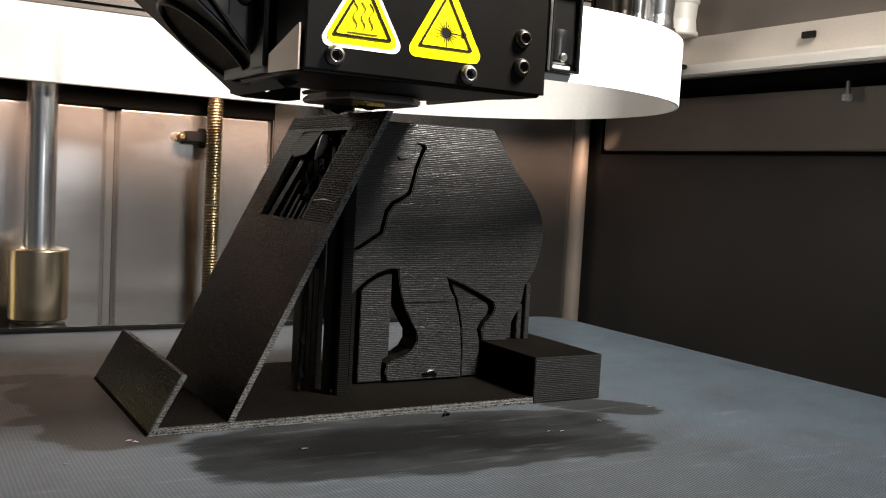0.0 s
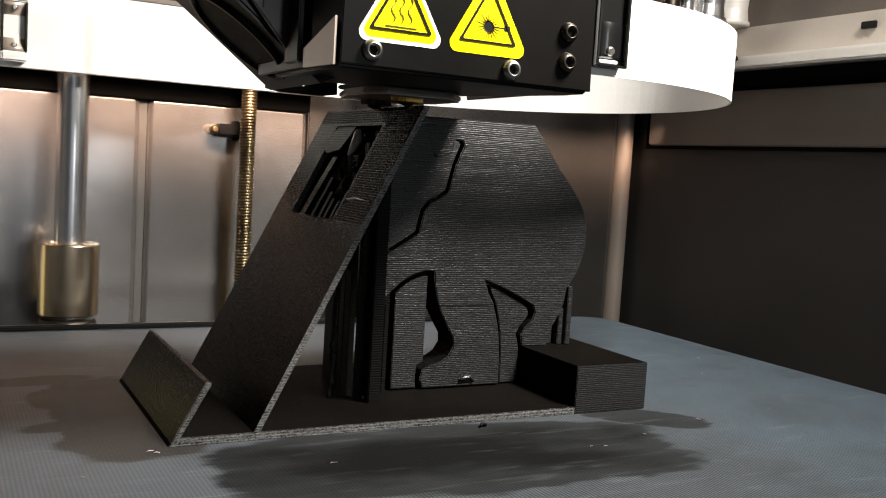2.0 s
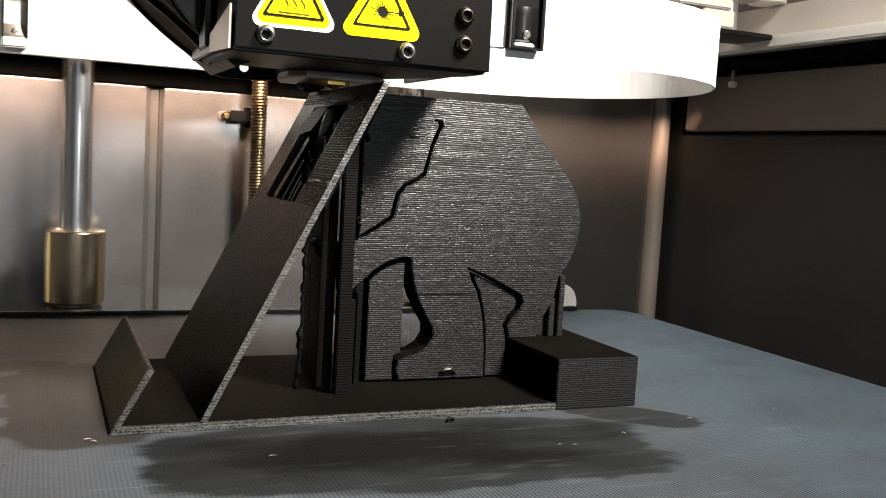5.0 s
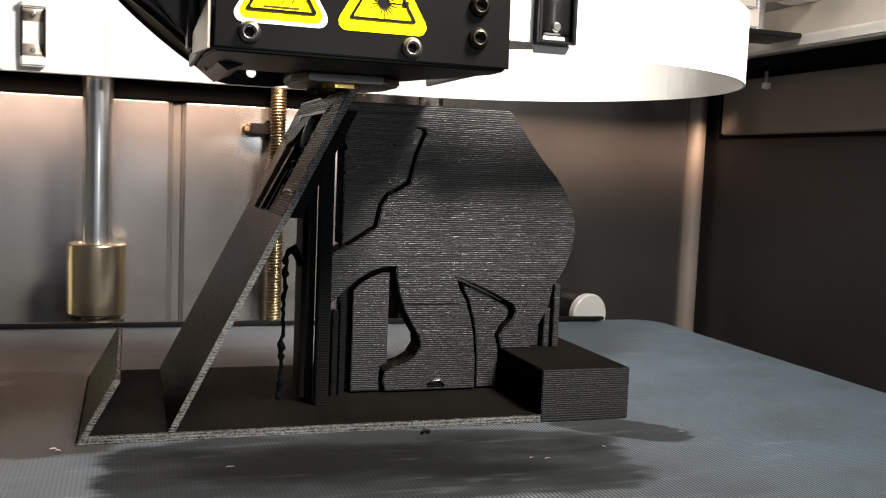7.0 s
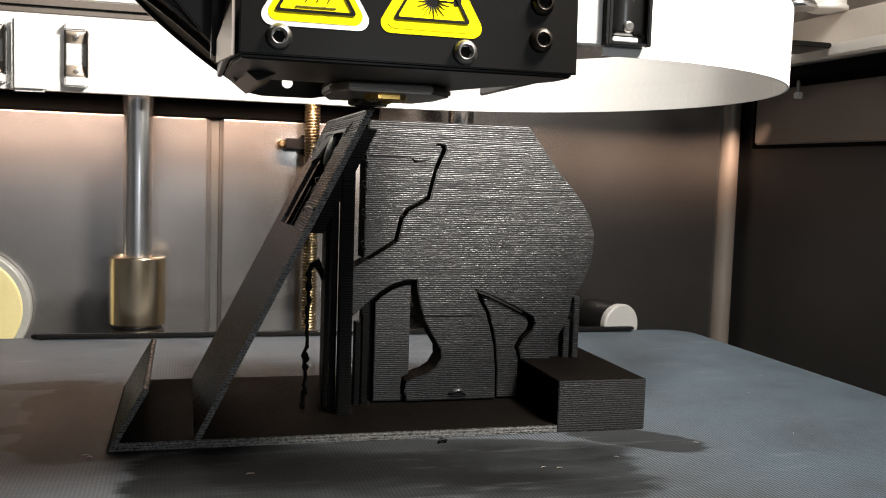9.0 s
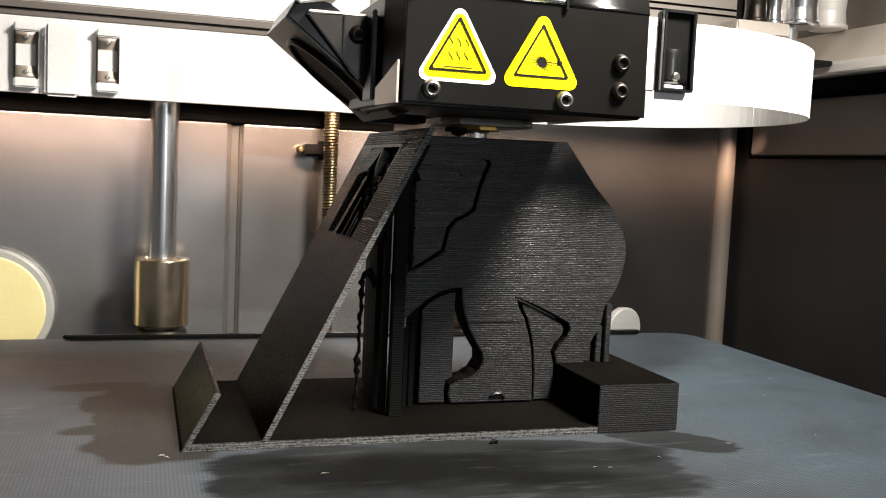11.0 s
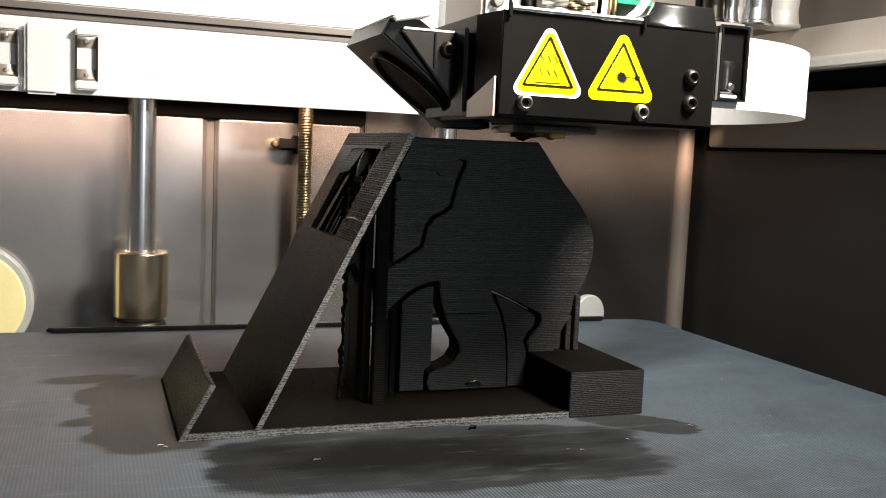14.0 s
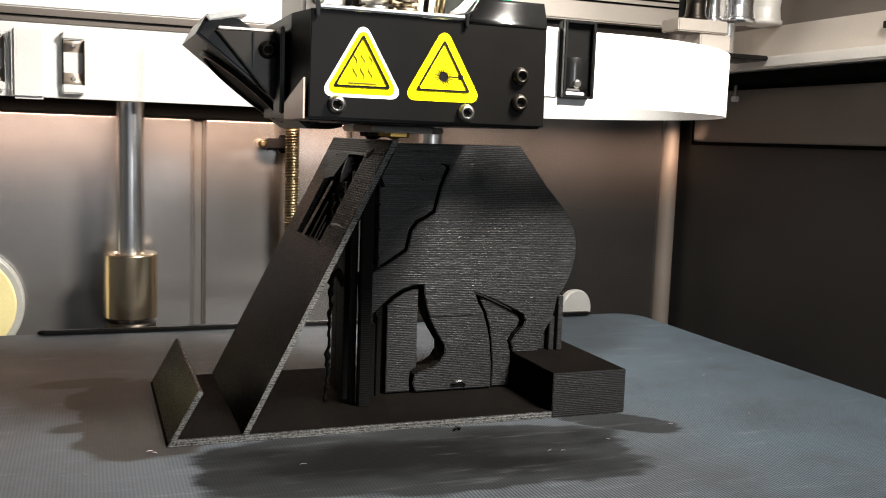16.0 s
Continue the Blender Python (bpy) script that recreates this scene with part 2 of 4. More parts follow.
    weave = t.math("MULTIPLY", t.wave(0.00095, "X", 0.3, 2), t.span(t.wave(0.00095, "Y", 0.4, 2), 0.0, 1.0, 0.5, 1.0))
    near = t.math("MULTIPLY", t.span(x, 0.04, 0.17, 0.30, 1.0), t.span(y, 0.22, 0.36, 1.0, 0.40))
    dusty = t.mix(t.math("MULTIPLY", t.span(weave, 0.1, 0.6, 0.92, 0.0), near), dusty, (0.012, 0.0128, 0.0135, 1))
    dusty = t.mix(t.math("MULTIPLY", film, 0.95), dusty, brown)
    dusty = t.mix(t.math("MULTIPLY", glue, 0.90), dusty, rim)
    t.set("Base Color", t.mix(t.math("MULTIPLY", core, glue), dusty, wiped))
    t.set("Roughness", t.span(glue, 0, 1, 0.58, 0.66))
    t.set("Specular IOR Level", t.span(t.math("MAXIMUM", glue, t.math("MULTIPLY", film, 0.5)), 0, 1, 0.10, 0.02))
    t.bump(t.math("ADD", t.math("MULTIPLY", weave, near), t.math("MULTIPLY", t.noise(1500, 2), 0.5)), 0.35, 0.00025)
    return m


M_BED = bed_material()


# ---- mesh helpers ----
def box(bm, lo, hi, bevel=0.0):
    vs = [bm.verts.new((x, y, z)) for x in (lo[0], hi[0]) for y in (lo[1], hi[1]) for z in (lo[2], hi[2])]
    fs = [bm.faces.new([vs[i] for i in f]) for f in ((0, 1, 3, 2), (4, 6, 7, 5), (0, 4, 5, 1), (2, 3, 7, 6), (0, 2, 6, 4), (1, 5, 7, 3))]
    if bevel:
        bmesh.ops.bevel(bm, geom=list({e for f in fs for e in f.edges}), offset=bevel, segments=2, affect="EDGES", clamp_overlap=True)
    return bm


def prism(bm, poly, y0, y1, axes="xz", bevel=0.0):
    """A flat outline in the plane of two axes, drawn out along the third from y0 to y1."""
    def place(a, b, c):
        return {"xz": (a, c, b), "xy": (a, b, c), "yz": (c, a, b)}[axes]
    lo = [bm.verts.new(place(a, b, y0)) for a, b in poly]
    hi = [bm.verts.new(place(a, b, y1)) for a, b in poly]
    n = len(poly)
    fs = [bm.faces.new(lo), bm.faces.new(hi[::-1])]
    fs += [bm.faces.new((lo[(i + 1) % n], lo[i], hi[i], hi[(i + 1) % n])) for i in range(n)]
    bmesh.ops.recalc_face_normals(bm, faces=fs)
    if bevel:
        bmesh.ops.bevel(bm, geom=[e for f in fs[:2] for e in f.edges], offset=bevel, segments=2, affect="EDGES", clamp_overlap=True)
    return bm


def lathe(bm, rings, m=None, seg=32, smooth=True):
    """A turned body from (radius, height) pairs about z, closed at both ends; long faces get holding rings near their ends."""
    m = m or Matrix()
    held = [rings[0]]
    for (r0, h0), (r1, h1) in zip(rings, rings[1:]):
        d = math.hypot(r1 - r0, h1 - h0)
        if d > 0.0018:
            k = 0.00015 / d
            held += [(r0 + (r1 - r0) * k, h0 + (h1 - h0) * k), (r1 - (r1 - r0) * k, h1 - (h1 - h0) * k)]
        held.append((r1, h1))
    rings = held if smooth else rings
    loops = [[bm.verts.new(m @ Vector((r * math.cos(a), r * math.sin(a), h))) for a in (2 * math.pi * i / seg for i in range(seg))] for r, h in rings]
    for a, b in zip(loops, loops[1:]):
        for i in range(seg):
            f = bm.faces.new((a[i], a[(i + 1) % seg], b[(i + 1) % seg], b[i]))
            f.smooth = smooth
    bm.faces.new(loops[0][::-1]), bm.faces.new(loops[-1])
    return bm


def tube(bm, pts, r, seg=8):
    """A round strand along points."""
    pts = [Vector(p) for p in pts]
    loops = []
    for i, p in enumerate(pts):
        d = (pts[min(i + 1, len(pts) - 1)] - pts[max(i - 1, 0)]).normalized()
        u = d.orthogonal().normalized() if not loops else (u - d * u.dot(d)).normalized()
        v = d.cross(u)
        rr = r[i] if isinstance(r, (list, tuple)) else r
        loops.append([bm.verts.new(p + rr * (math.cos(a) * u + math.sin(a) * v)) for a in (2 * math.pi * k / seg for k in range(seg))])
    for a, b in zip(loops, loops[1:]):
        for i in range(seg):
            bm.faces.new((a[i], a[(i + 1) % seg], b[(i + 1) % seg], b[i])).smooth = True
    bm.faces.new(loops[0][::-1]), bm.faces.new(loops[-1])
    return bm


def part(name, bm, material, parent=None, label="", extra=()):
    bmesh.ops.recalc_face_normals(bm, faces=bm.faces[:])
    me = bpy.data.meshes.new(name)
    bm.to_mesh(me)
    bm.free()
    for m in (material, *extra):
        me.materials.append(m)
    ob = new(name, me)
    if parent:
        ob.parent = parent
    if label:
        tagged(ob, label)
    return ob


def empty(name, m, label, category, group=""):
    ob = new(name)
    ob.matrix_world = m
    ob.empty_display_size = 0.01
    return tagged(ob, label, category, group)


def B():
    return bmesh.new()


def mm(*pairs):
    return [(a / 1000, b / 1000) for a, b in pairs]


# ---- chamber ----
def chamber():
    def wall(name, lo, hi, mat, label, bevel=0.0):
        return tagged(part(name, box(B(), lo, hi, bevel), mat), label, "wall", kind="structure")
    wall("wall_north", (-0.16, 0.452, -0.10), (0.372, 0.462, 0.40), M_WALL_DARK, "dark rear sheet of the printer chamber")
    wall("wall_east", (0.362, -0.30, -0.10), (0.372, 0.452, 0.40), M_WALL_DARK, "charcoal painted side sheet of the chamber")
    wall("wall_west", (-0.17, -0.30, -0.10), (-0.16, 0.462, 0.40), M_CHAMBER, "plain dark side sheet of the chamber")
    # unseen front sheet, added to limit the light that enters from the front
    front = B()
    for lo, hi in (((0.284, -0.31, -0.10), (0.372, -0.30, 0.40)), ((-0.16, -0.31, 0.190), (0.284, -0.30, 0.40)), ((-0.16, -0.31, -0.10), (0.284, -0.30, -0.05))):
        box(front, lo, hi)
    tagged(part("wall_south", front, M_CHAMBER), "unseen dark front sheet, its door opening set to shape the light", "wall", kind="structure")
    tagged(part("floor", box(B(), (-0.17, -0.31, -0.11), (0.372, 0.462, -0.10)), M_WALL_DARK), "dark chamber floor sheet below the build plate", "floor", kind="structure")
    tagged(part("ceiling", box(B(), (-0.17, -0.31, 0.40), (0.372, 0.462, 0.41)), M_CHAMBER), "dark chamber ceiling sheet", "ceiling", kind="structure")
    # folded rear panels whose top edge ends below the cable
    for name, x0, x1 in (("rear_panel", -0.155, 0.0835), ("rear_panel", 0.0872, 0.1605)):
        poly = [(x0, 0.448), (x0 + 0.002, 0.445), (x1 - 0.002, 0.445), (x1, 0.447), (x1, 0.4505), (x0, 0.4505)]
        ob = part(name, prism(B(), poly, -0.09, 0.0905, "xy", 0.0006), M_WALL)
        tagged(ob, "grey painted metal rear panel with folded edges", "panel", "rear panels", "structure")
    ob = part("rear_fold", box(B(), (0.0836, 0.4478, -0.09), (0.0871, 0.4506, 0.0903), 0.0003), M_CHAMBER)
    tagged(ob, "narrow recessed fold between the rear panels", "panel", kind="structure")
    # near-black bar added where the shadow strip lies behind the cable
    ob = part("rear_gap", box(B(), (-0.155, 0.4436, 0.0911), (0.1612, 0.4515, 0.125), 0.0004), M_GASKET)
    tagged(ob, "dark bar in place of the shadow strip over the rear panels", "seal", kind="structure")
    # tall panel in the darkened copy, for the shade towards the corner
    ob = part("rear_panel", box(B(), (0.1625, 0.4485, -0.09), (0.3490, 0.4512, 0.150), 0.0006), M_WALL_SHADED)
    tagged(ob, "tall grey painted metal rear panel", "panel", "rear panels", "structure")
    ob = part("corner_post", lathe(B(), [(0.0050, -0.09), (0.0052, -0.0898), (0.0052, 0.1498), (0.0050, 0.15)], pose(0.3535, 0.4482, 0), 40), M_PANEL)
    tagged(ob, "rounded grey corner fold between the panels", "post", kind="structure")
    # raised panel with a dark gasket on the side sheet
    ob = part("side_panel", box(B(), (0.3592, -0.20, 0.1465), (0.3615, 0.4500, 0.34), 0.0008), M_PANEL)
    tagged(ob, "brownish grey upper lining of the chamber side", "panel", kind="structure")
    ob = part("upper_rear_panel", box(B(), (0.1870, 0.4400, 0.1520), (0.3488, 0.4484, 0.34), 0.0008), M_BEIGE)
    tagged(ob, "beige upper rear panel with dark horizontal grooves", "panel", kind="structure")
    for z in (0.1622, 0.1655, 0.1735):
        part("groove", box(B(), (0.2600, 0.4394, z), (0.3480, 0.4399, z + 0.0011), 0.0002), M_GASKET, ob)
    p = part("side_panel", box(B(), (0.3585, -0.20, 0.089), (0.3615, 0.433, 0.1165), 0.0008), M_PANEL)
    tagged(p, "brownish grey access panel on the chamber side", "panel", kind="structure")
    g = B()
    box(g, (0.3595, -0.20, 0.0870), (0.3617, 0.436, 0.0888)), box(g, (0.3595, 0.4332, 0.0888), (0.3617, 0.436, 0.1168)), box(g, (0.3595, -0.20, 0.1167), (0.3617, 0.436, 0.1185))
    part("gasket", g, M_GASKET, p, "dark gasket strip round the panel")


chamber()


# ---- build plate ----
def build_plate():
    x0, x1, y0, y1, r = -0.10, 0.298, -0.02, 0.389, 0.014
    poly = [(x0, y0), (x1, y0)]
    poly += [(x1 - r + r * math.cos(a), y1 - r + r * math.sin(a)) for a in (math.pi / 2 * i / 8 for i in range(9))]
    poly += [(x0, y1)]
    thing = empty("build_plate", pose(0, 0, 0), "dark grey textured flexible print bed with wiped glue marks", "print bed")
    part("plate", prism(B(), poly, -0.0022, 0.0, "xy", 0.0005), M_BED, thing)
    part("carrier", prism(B(), [(x * 0.985 + 0.001, y * 0.985 + 0.001) for x, y in poly], -0.009, -0.0024, "xy", 0.0008), M_WALL_DARK, thing, "dark metal plate under the bed")
    part("rear_strip", prism(B(), [(0.018, 0.3835), (0.268, 0.3835), (0.2705, 0.3852), (0.268, 0.3868), (0.018, 0.3868), (0.0155, 0.3852)], 0.0004, 0.0022, "xy", 0.0004), M_DUCT, thing, "thin dark strip along the rear edge")


build_plate()


# ---- printed part ----
def printed_stand():
    thing = empty("printed_stand", pose(0.1255, 0.2655, 0), "black printed stand with sloping plate and relief slab, on the bed", "printed part")
    shift = Matrix.Translation((-0.1255, -0.2655, 0))

    def add(name, bm, mat, label="", parent=None, shaded_side=None):
        bmesh.ops.transform(bm, matrix=shift, verts=bm.verts[:])
        ob = part(name, bm, mat, parent or thing, label)
        # faces turned from the front take the darkened copy
        if shaded_side:
            ob.data.materials.append(shaded_side)
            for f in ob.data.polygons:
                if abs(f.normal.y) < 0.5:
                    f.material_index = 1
        return ob

    yf, yb = 0.2310, 0.3005
    add("base_plate", prism(B(), mm((54.4, 0), (171, 0), (171, 2.1), (56.8, 2.1), (55.8, 1.9)), yf, yb, "xz", 0.00015), M_PRINT_LIT, "thin black base plate", shaded_side=M_PRINT_SHADED)
    add("front_lip", prism(B(), mm((55.0, 0.9), (62.6, 14.9), (63.1, 15.2), (63.9, 15.0), (64.1, 14.5), (57.2, 2.0)), yf - 0.0001, yb + 0.0001, "xz", 0.0002), M_PRINT_LIT, "low sloping lip", shaded_side=M_PRINT_SLOPE)
    # sloping plate with an open window near its top
    bm = B()
    k0, thick = 0.0737, 0.0017
    zs, ys = [0.0022, 0.0530, 0.0796, 0.0846], [yf, 0.2512, 0.2850, yb]
    vs = {}
    for i, z in enumerate(zs):
        for j, y in enumerate(ys):
            for s in (0, 1):
                vs[i, j, s] = bm.verts.new((k0 + 0.5 * z + s * thick, y, z))
    solid = lambda i, j: 0 <= i < 3 and 0 <= j < 3 and (i, j) != (1, 1)
    for i in range(3):
        for j in range(3):
            if not solid(i, j):
                continue
            for s in (0, 1):
                bm.faces.new([vs[i + a, j + b, s] for a, b in ((0, 0), (0, 1), (1, 1), (1, 0))])
            for (a, b), (c, d), (e, f) in (((0, 0), (0, 1), (-1, 0)), ((1, 0), (1, 1), (1, 0)), ((0, 0), (1, 0), (0, -1)), ((0, 1), (1, 1), (0, 1))):
                if not solid(i + e, j + f):
                    bm.faces.new((vs[i + a, j + b, 0], vs[i + c, j + d, 0], vs[i + c, j + d, 1], vs[i + a, j + b, 1]))
    slope = add("sloping_plate", bm, M_PRINT_LIT, "tall sloping plate with a ragged window", shaded_side=M_PRINT_SLOPE)
    # stepped print layers on the upper part of the slope
    bm = B()
    rnd = random.Random(21)
    for i in range(47):
        z = 0.0535 + 0.00066 * i
        wide = yb - 0.0006 if z > 0.0802 else 0.2506 - rnd.uniform(0, 0.0012)
        x = k0 + 0.5 * z
        h = 0.00006 + 0.00006 * rnd.random()
        prism(bm, [(x + 0.0001, z - 0.0002), (x - h, z + 0.00014), (x - h * 0.6, z + 0.0004), (x + 0.0003, z + 0.0004)], yf + 0.0005 + rnd.uniform(0, 0.0006), wide, "xz")
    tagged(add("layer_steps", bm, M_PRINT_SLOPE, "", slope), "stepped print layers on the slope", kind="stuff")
    # ragged ribs and shreds in the window
    rnd = random.Random(4)
    def lean(z, o):
        return (k0 + 0.5 * z + o, z)
    for y, w, top, o in ((0.2535, 0.0018, 0.0600, 0.0014), (0.2572, 0.0016, 0.0566, 0.0018), (0.2612, 0.0018, 0.0572, 0.0016), (0.2660, 0.0020, 0.0590, 0.0020), (0.2705, 0.0022, 0.0630, 0.0016)):
        add("rib", prism(B(), [lean(0.0526, o), lean(0.0526, o + 0.003), lean(top, o + 0.003), lean(top + 0.0012, o)], y, y + w, "xz", 0.0001), M_SUPPORT, parent=slope)
    bm = B()
    rail = [bm.verts.new((*[k0 + 0.5 * z + o, y], z)) for z, y in ((0.0528, 0.2795), (0.0528, 0.2755), (0.0735, 0.2728), (0.0735, 0.2762)) for o in (0.0006, 0.0024)]
    for f in ((0, 2, 4, 6), (1, 3, 5, 7), (0, 1, 3, 2), (2, 3, 5, 4), (4, 5, 7, 6), (6, 7, 1, 0)):
        bm.faces.new([rail[i] for i in f])
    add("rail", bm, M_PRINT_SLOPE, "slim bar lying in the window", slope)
    for n in range(16):
        y, z = (0.2525 + 0.010 * rnd.random(), 0.064 + 0.015 * rnd.random()) if n < 11 else (0.2660 + 0.014 * rnd.random(), 0.056 + 0.020 * rnd.random())
        p = Vector((k0 + 0.5 * z + 0.0016, y, z))
        pts = [p]
        for _ in range(5):
            p = p + Vector((rnd.uniform(-0.0010, 0.0014), rnd.uniform(-0.0014, 0.0014), rnd.uniform(-0.0034, 0.0010)))
            pts.append(p.copy())
        add("shred", tube(B(), pts, [rnd.uniform(0.0003, 0.0009) for _ in pts], 6), M_SUPPORT, parent=slope)
    for y0, y1, z0, z1, o in ((0.2512, 0.2850, 0.0660, 0.0800, 0.0070), (0.2512, 0.2560, 0.0530, 0.0660, 0.0050), (0.2670, 0.2850, 0.0530, 0.0660, 0.0060)):
        add("backing", prism(B(), [lean(z0, o), lean(z0, o + 0.0012), lean(z1, o + 0.0012), lean(z1, o)], y0, y1, "xz", 0.0001), M_SUPPORT, parent=slope)
    for y0 in (0.2851, 0.2499):
        add("backing", prism(B(), [lean(0.0520, 0.0017), lean(0.0520, 0.0084), lean(0.0805, 0.0084), lean(0.0805, 0.0017)], y0, y0 + 0.0012, "xz", 0.0001), M_SUPPORT, parent=slope)
    add("backing", prism(B(), [lean(0.0797, 0.0018), lean(0.0797, 0.0080), lean(0.0806, 0.0080), lean(0.0806, 0.0018)], 0.2512, 0.2850, "xz", 0.0001), M_SUPPORT, parent=slope)
    bm = B()
    quad = [bm.verts.new((k0 + 0.5 * z + o + d, y, z)) for z, y, o in ((0.0800, 0.2848, 0.0005), (0.0800, 0.2700, 0.0003), (0.0725, 0.2695, -0.0014), (0.0712, 0.2790, -0.0012), (0.0740, 0.2868, -0.0008)) for d in (0.0, 0.0009)]
    bm.faces.new(quad[0::2]), bm.faces.new(quad[1::2])
    for i in range(5):
        j = (i + 1) % 5
        bm.faces.new((quad[2 * i], quad[2 * j], quad[2 * j + 1], quad[2 * i + 1]))
    add("flap", bm, M_SUPPORT, "dark torn flap hanging in the window", slope)
    add("curl", tube(B(), [(0.1142, 0.2690, 0.0782), (0.1132, 0.2672, 0.0776), (0.1124, 0.2660, 0.0756), (0.1112, 0.2664, 0.0728), (0.1104, 0.2672, 0.0708)], [0.0006, 0.0012, 0.0015, 0.0011, 0.0003], 8), M_CURL, "shiny curled scrap", slope)
    for y, z, ln in ((0.2480, 0.0806, 0.0022), (0.2462, 0.0812, 0.0026), (0.2444, 0.0818, 0.0020), (0.2492, 0.0590, 0.0015)):
        add("scar", tube(B(), [lean(z, -0.0001)[:1] + (y, z), lean(z - ln, -0.0001)[:1] + (y + 0.0004, z - ln)], [0.0003, 0.0001], 5), M_SUPPORT, parent=slope)
    # short seam step on the front edge of the slope
    add("seam", tube(B(), [(0.1032, 0.2312, 0.0592), (0.1036, 0.236, 0.0590), (0.1034, 0.243, 0.0593), (0.1031, 0.249, 0.0589)], [0.0006, 0.0004, 0.0005, 0.0003], 6), M_PRINT, parent=slope)

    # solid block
    add("block", box(B(), (0.1703, 0.2308, 0.0), (0.1962, yb, 0.0142), 0.0002), M_PRINT, "square block at the end", shaded_side=M_PRINT_SHADED)

    # slab with a raised rounded outline
    s0, s1 = 0.2605, 0.2710
    outline = mm((121.8, 83.6), (169.6, 83.9), (173.2, 79.4), (180.0, 70.6), (185.4, 64.9), (188.3, 61.2), (190.6, 57.0), (192.0, 52.6), (192.3, 48.4), (191.4, 43.2), (189.6, 38.2), (187.2, 34.4), (185.8, 32.6),
                 (185.0, 27.6), (183.4, 24.0), (181.2, 20.4), (179.8, 17.2), (179.3, 14.2), (169.9, 14.2), (169.2, 17.8), (170.6, 20.2), (173.2, 22.8), (174.1, 25.0), (173.4, 27.2), (168, 30.0), (161, 33.2), (155.2, 35.2),
                 (156.4, 31.8), (158.4, 28.6), (160.2, 23.0), (161.2, 18.6), (162.0, 11), (162.2, 2.6), (135.2, 2.6), (134.3, 5.4), (134.9, 8.2), (137.2, 9.4), (140.8, 10.4), (143.6, 12.2), (145.2, 15.0), (145.0, 17.6), (142.6, 21.4), (140.0, 26.0),
                 (138.4, 30.6), (137.5, 35.0), (137.2, 38.2), (134.2, 38.2), (130.0, 36.9), (126.2, 34.6), (122.4, 31.2), (118.3, 27.4), (117.3, 41.0), (121, 43.0), (124.2, 44.6), (128.6, 47.4), (131.2, 49.2), (131.9, 52.6),
                 (132.6, 55.6), (134.6, 58.2), (137.6, 59.8), (140.3, 61.6), (141.2, 65.4), (142.2, 69.6), (143.8, 73.6), (144.8, 75.8), (144.3, 77.2), (142.2, 77.5), (141.2, 76.8), (141.0, 73.8), (138.8, 72.6), (136.0, 72.2), (134.0, 73.4), (121.8, 73.4))
    add("relief_slab", prism(B(), outline, s0, s1, "xz", 0.0003), M_PRINT, "thick relief slab with layer lines", shaded_side=M_PRINT_SHADED)
    add("seam", tube(B(), [(0.1393, s0, 0.0277), (0.1480, s0 - 0.00004, 0.0276), (0.1586, s0, 0.0278)], [0.00008, 0.00014, 0.00008], 5), M_SUPPORT, "fine layer seam across the slab")
    infill = (
        ("infill_panel", mm((122.0, 74.6), (133.8, 74.6), (136.0, 71.6), (139.1, 72.1), (141.4, 73.4), (141.6, 76.6), (143.5, 76.6), (144.1, 75.8), (143.3, 73.8), (141.8, 69.8), (140.8, 65.6), (139.9, 62.0), (137.4, 60.3), (134.2, 58.7), (132.1, 55.9), (131.4, 52.8), (130.7, 49.5), (128.3, 47.9), (124.0, 45.1), (122.0, 43.9)), 0.0002),
        ("infill_panel", mm((124.4, 2.6), (133.9, 2.6), (133.6, 5.4), (134.0, 8.8), (136.3, 9.9), (136.3, 37.6), (134.2, 37.5), (130.3, 36.2), (126.5, 33.9), (124.4, 32.0)), 0.0011),
        ("infill_panel", mm((162.8, 2.6), (170.2, 2.6), (170.2, 13.8), (168.6, 17.8), (170.2, 20.6), (172.7, 23.1), (173.4, 25.0), (172.8, 26.8), (167.7, 29.4), (160.7, 32.6), (156.3, 34.2), (157.1, 32.0), (159.0, 28.8), (160.8, 23.2), (161.8, 18.8), (162.6, 11)), 0.0012),
        ("infill_panel", mm((179.9, 14.2), (183.2, 14.2), (183.2, 23.2), (181.6, 20.2), (180.3, 17.0)), 0.0030))
    for name, poly, back in infill:
        # hidden plate added to keep light from behind out of the gaps
        add("gap_light_stop", prism(B(), poly, s0 + 0.0042, s1 - 0.0042, "xz"), M_SUPPORT)
        if 0.001 < back < 0.002:
            cx, cz = sum(p[0] for p in poly) / len(poly), sum(p[1] for p in poly) / len(poly)
            poly = [(cx + 0.87 * (a - cx), max(0.0026, cz + 0.94 * (b - cz)) if b > 0.003 else b) for a, b in poly]
        elif back < 0.001:
            poly = [(a - 0.0006, b + 0.0004) for a, b in poly]
        add(name, prism(B(), poly, s0 + back, s1 - back, "xz", 0.0002), M_PRINT, shaded_side=M_PRINT_SHADED)
    add("post", box(B(), (0.1838, 0.2612, 0.0142), (0.1856, 0.2700, 0.0262), 0.0002), M_PRINT)
    add("post", box(B(), (0.1866, 0.2606, 0.0142), (0.1884, 0.2706, 0.0332), 0.0002), M_PRINT)
    bm = B()
    tube(bm, [(0.1478, 0.2604, 0.0042), (0.1492, 0.2600, 0.0052), (0.1515, 0.2600, 0.0054), (0.1528, 0.2603, 0.0040)], [0.0004, 0.0007, 0.0006, 0.0004], 6)
    add("blob", bm, M_PRINT)

    # ribbed support tower under the slope
    tower = add("support_tower", box(B(), (0.1129, 0.2496, 0.0019), (0.1166, 0.2526, 0.0776), 0.0003), M_SUPPORT, "ribbed support wall under the slope")
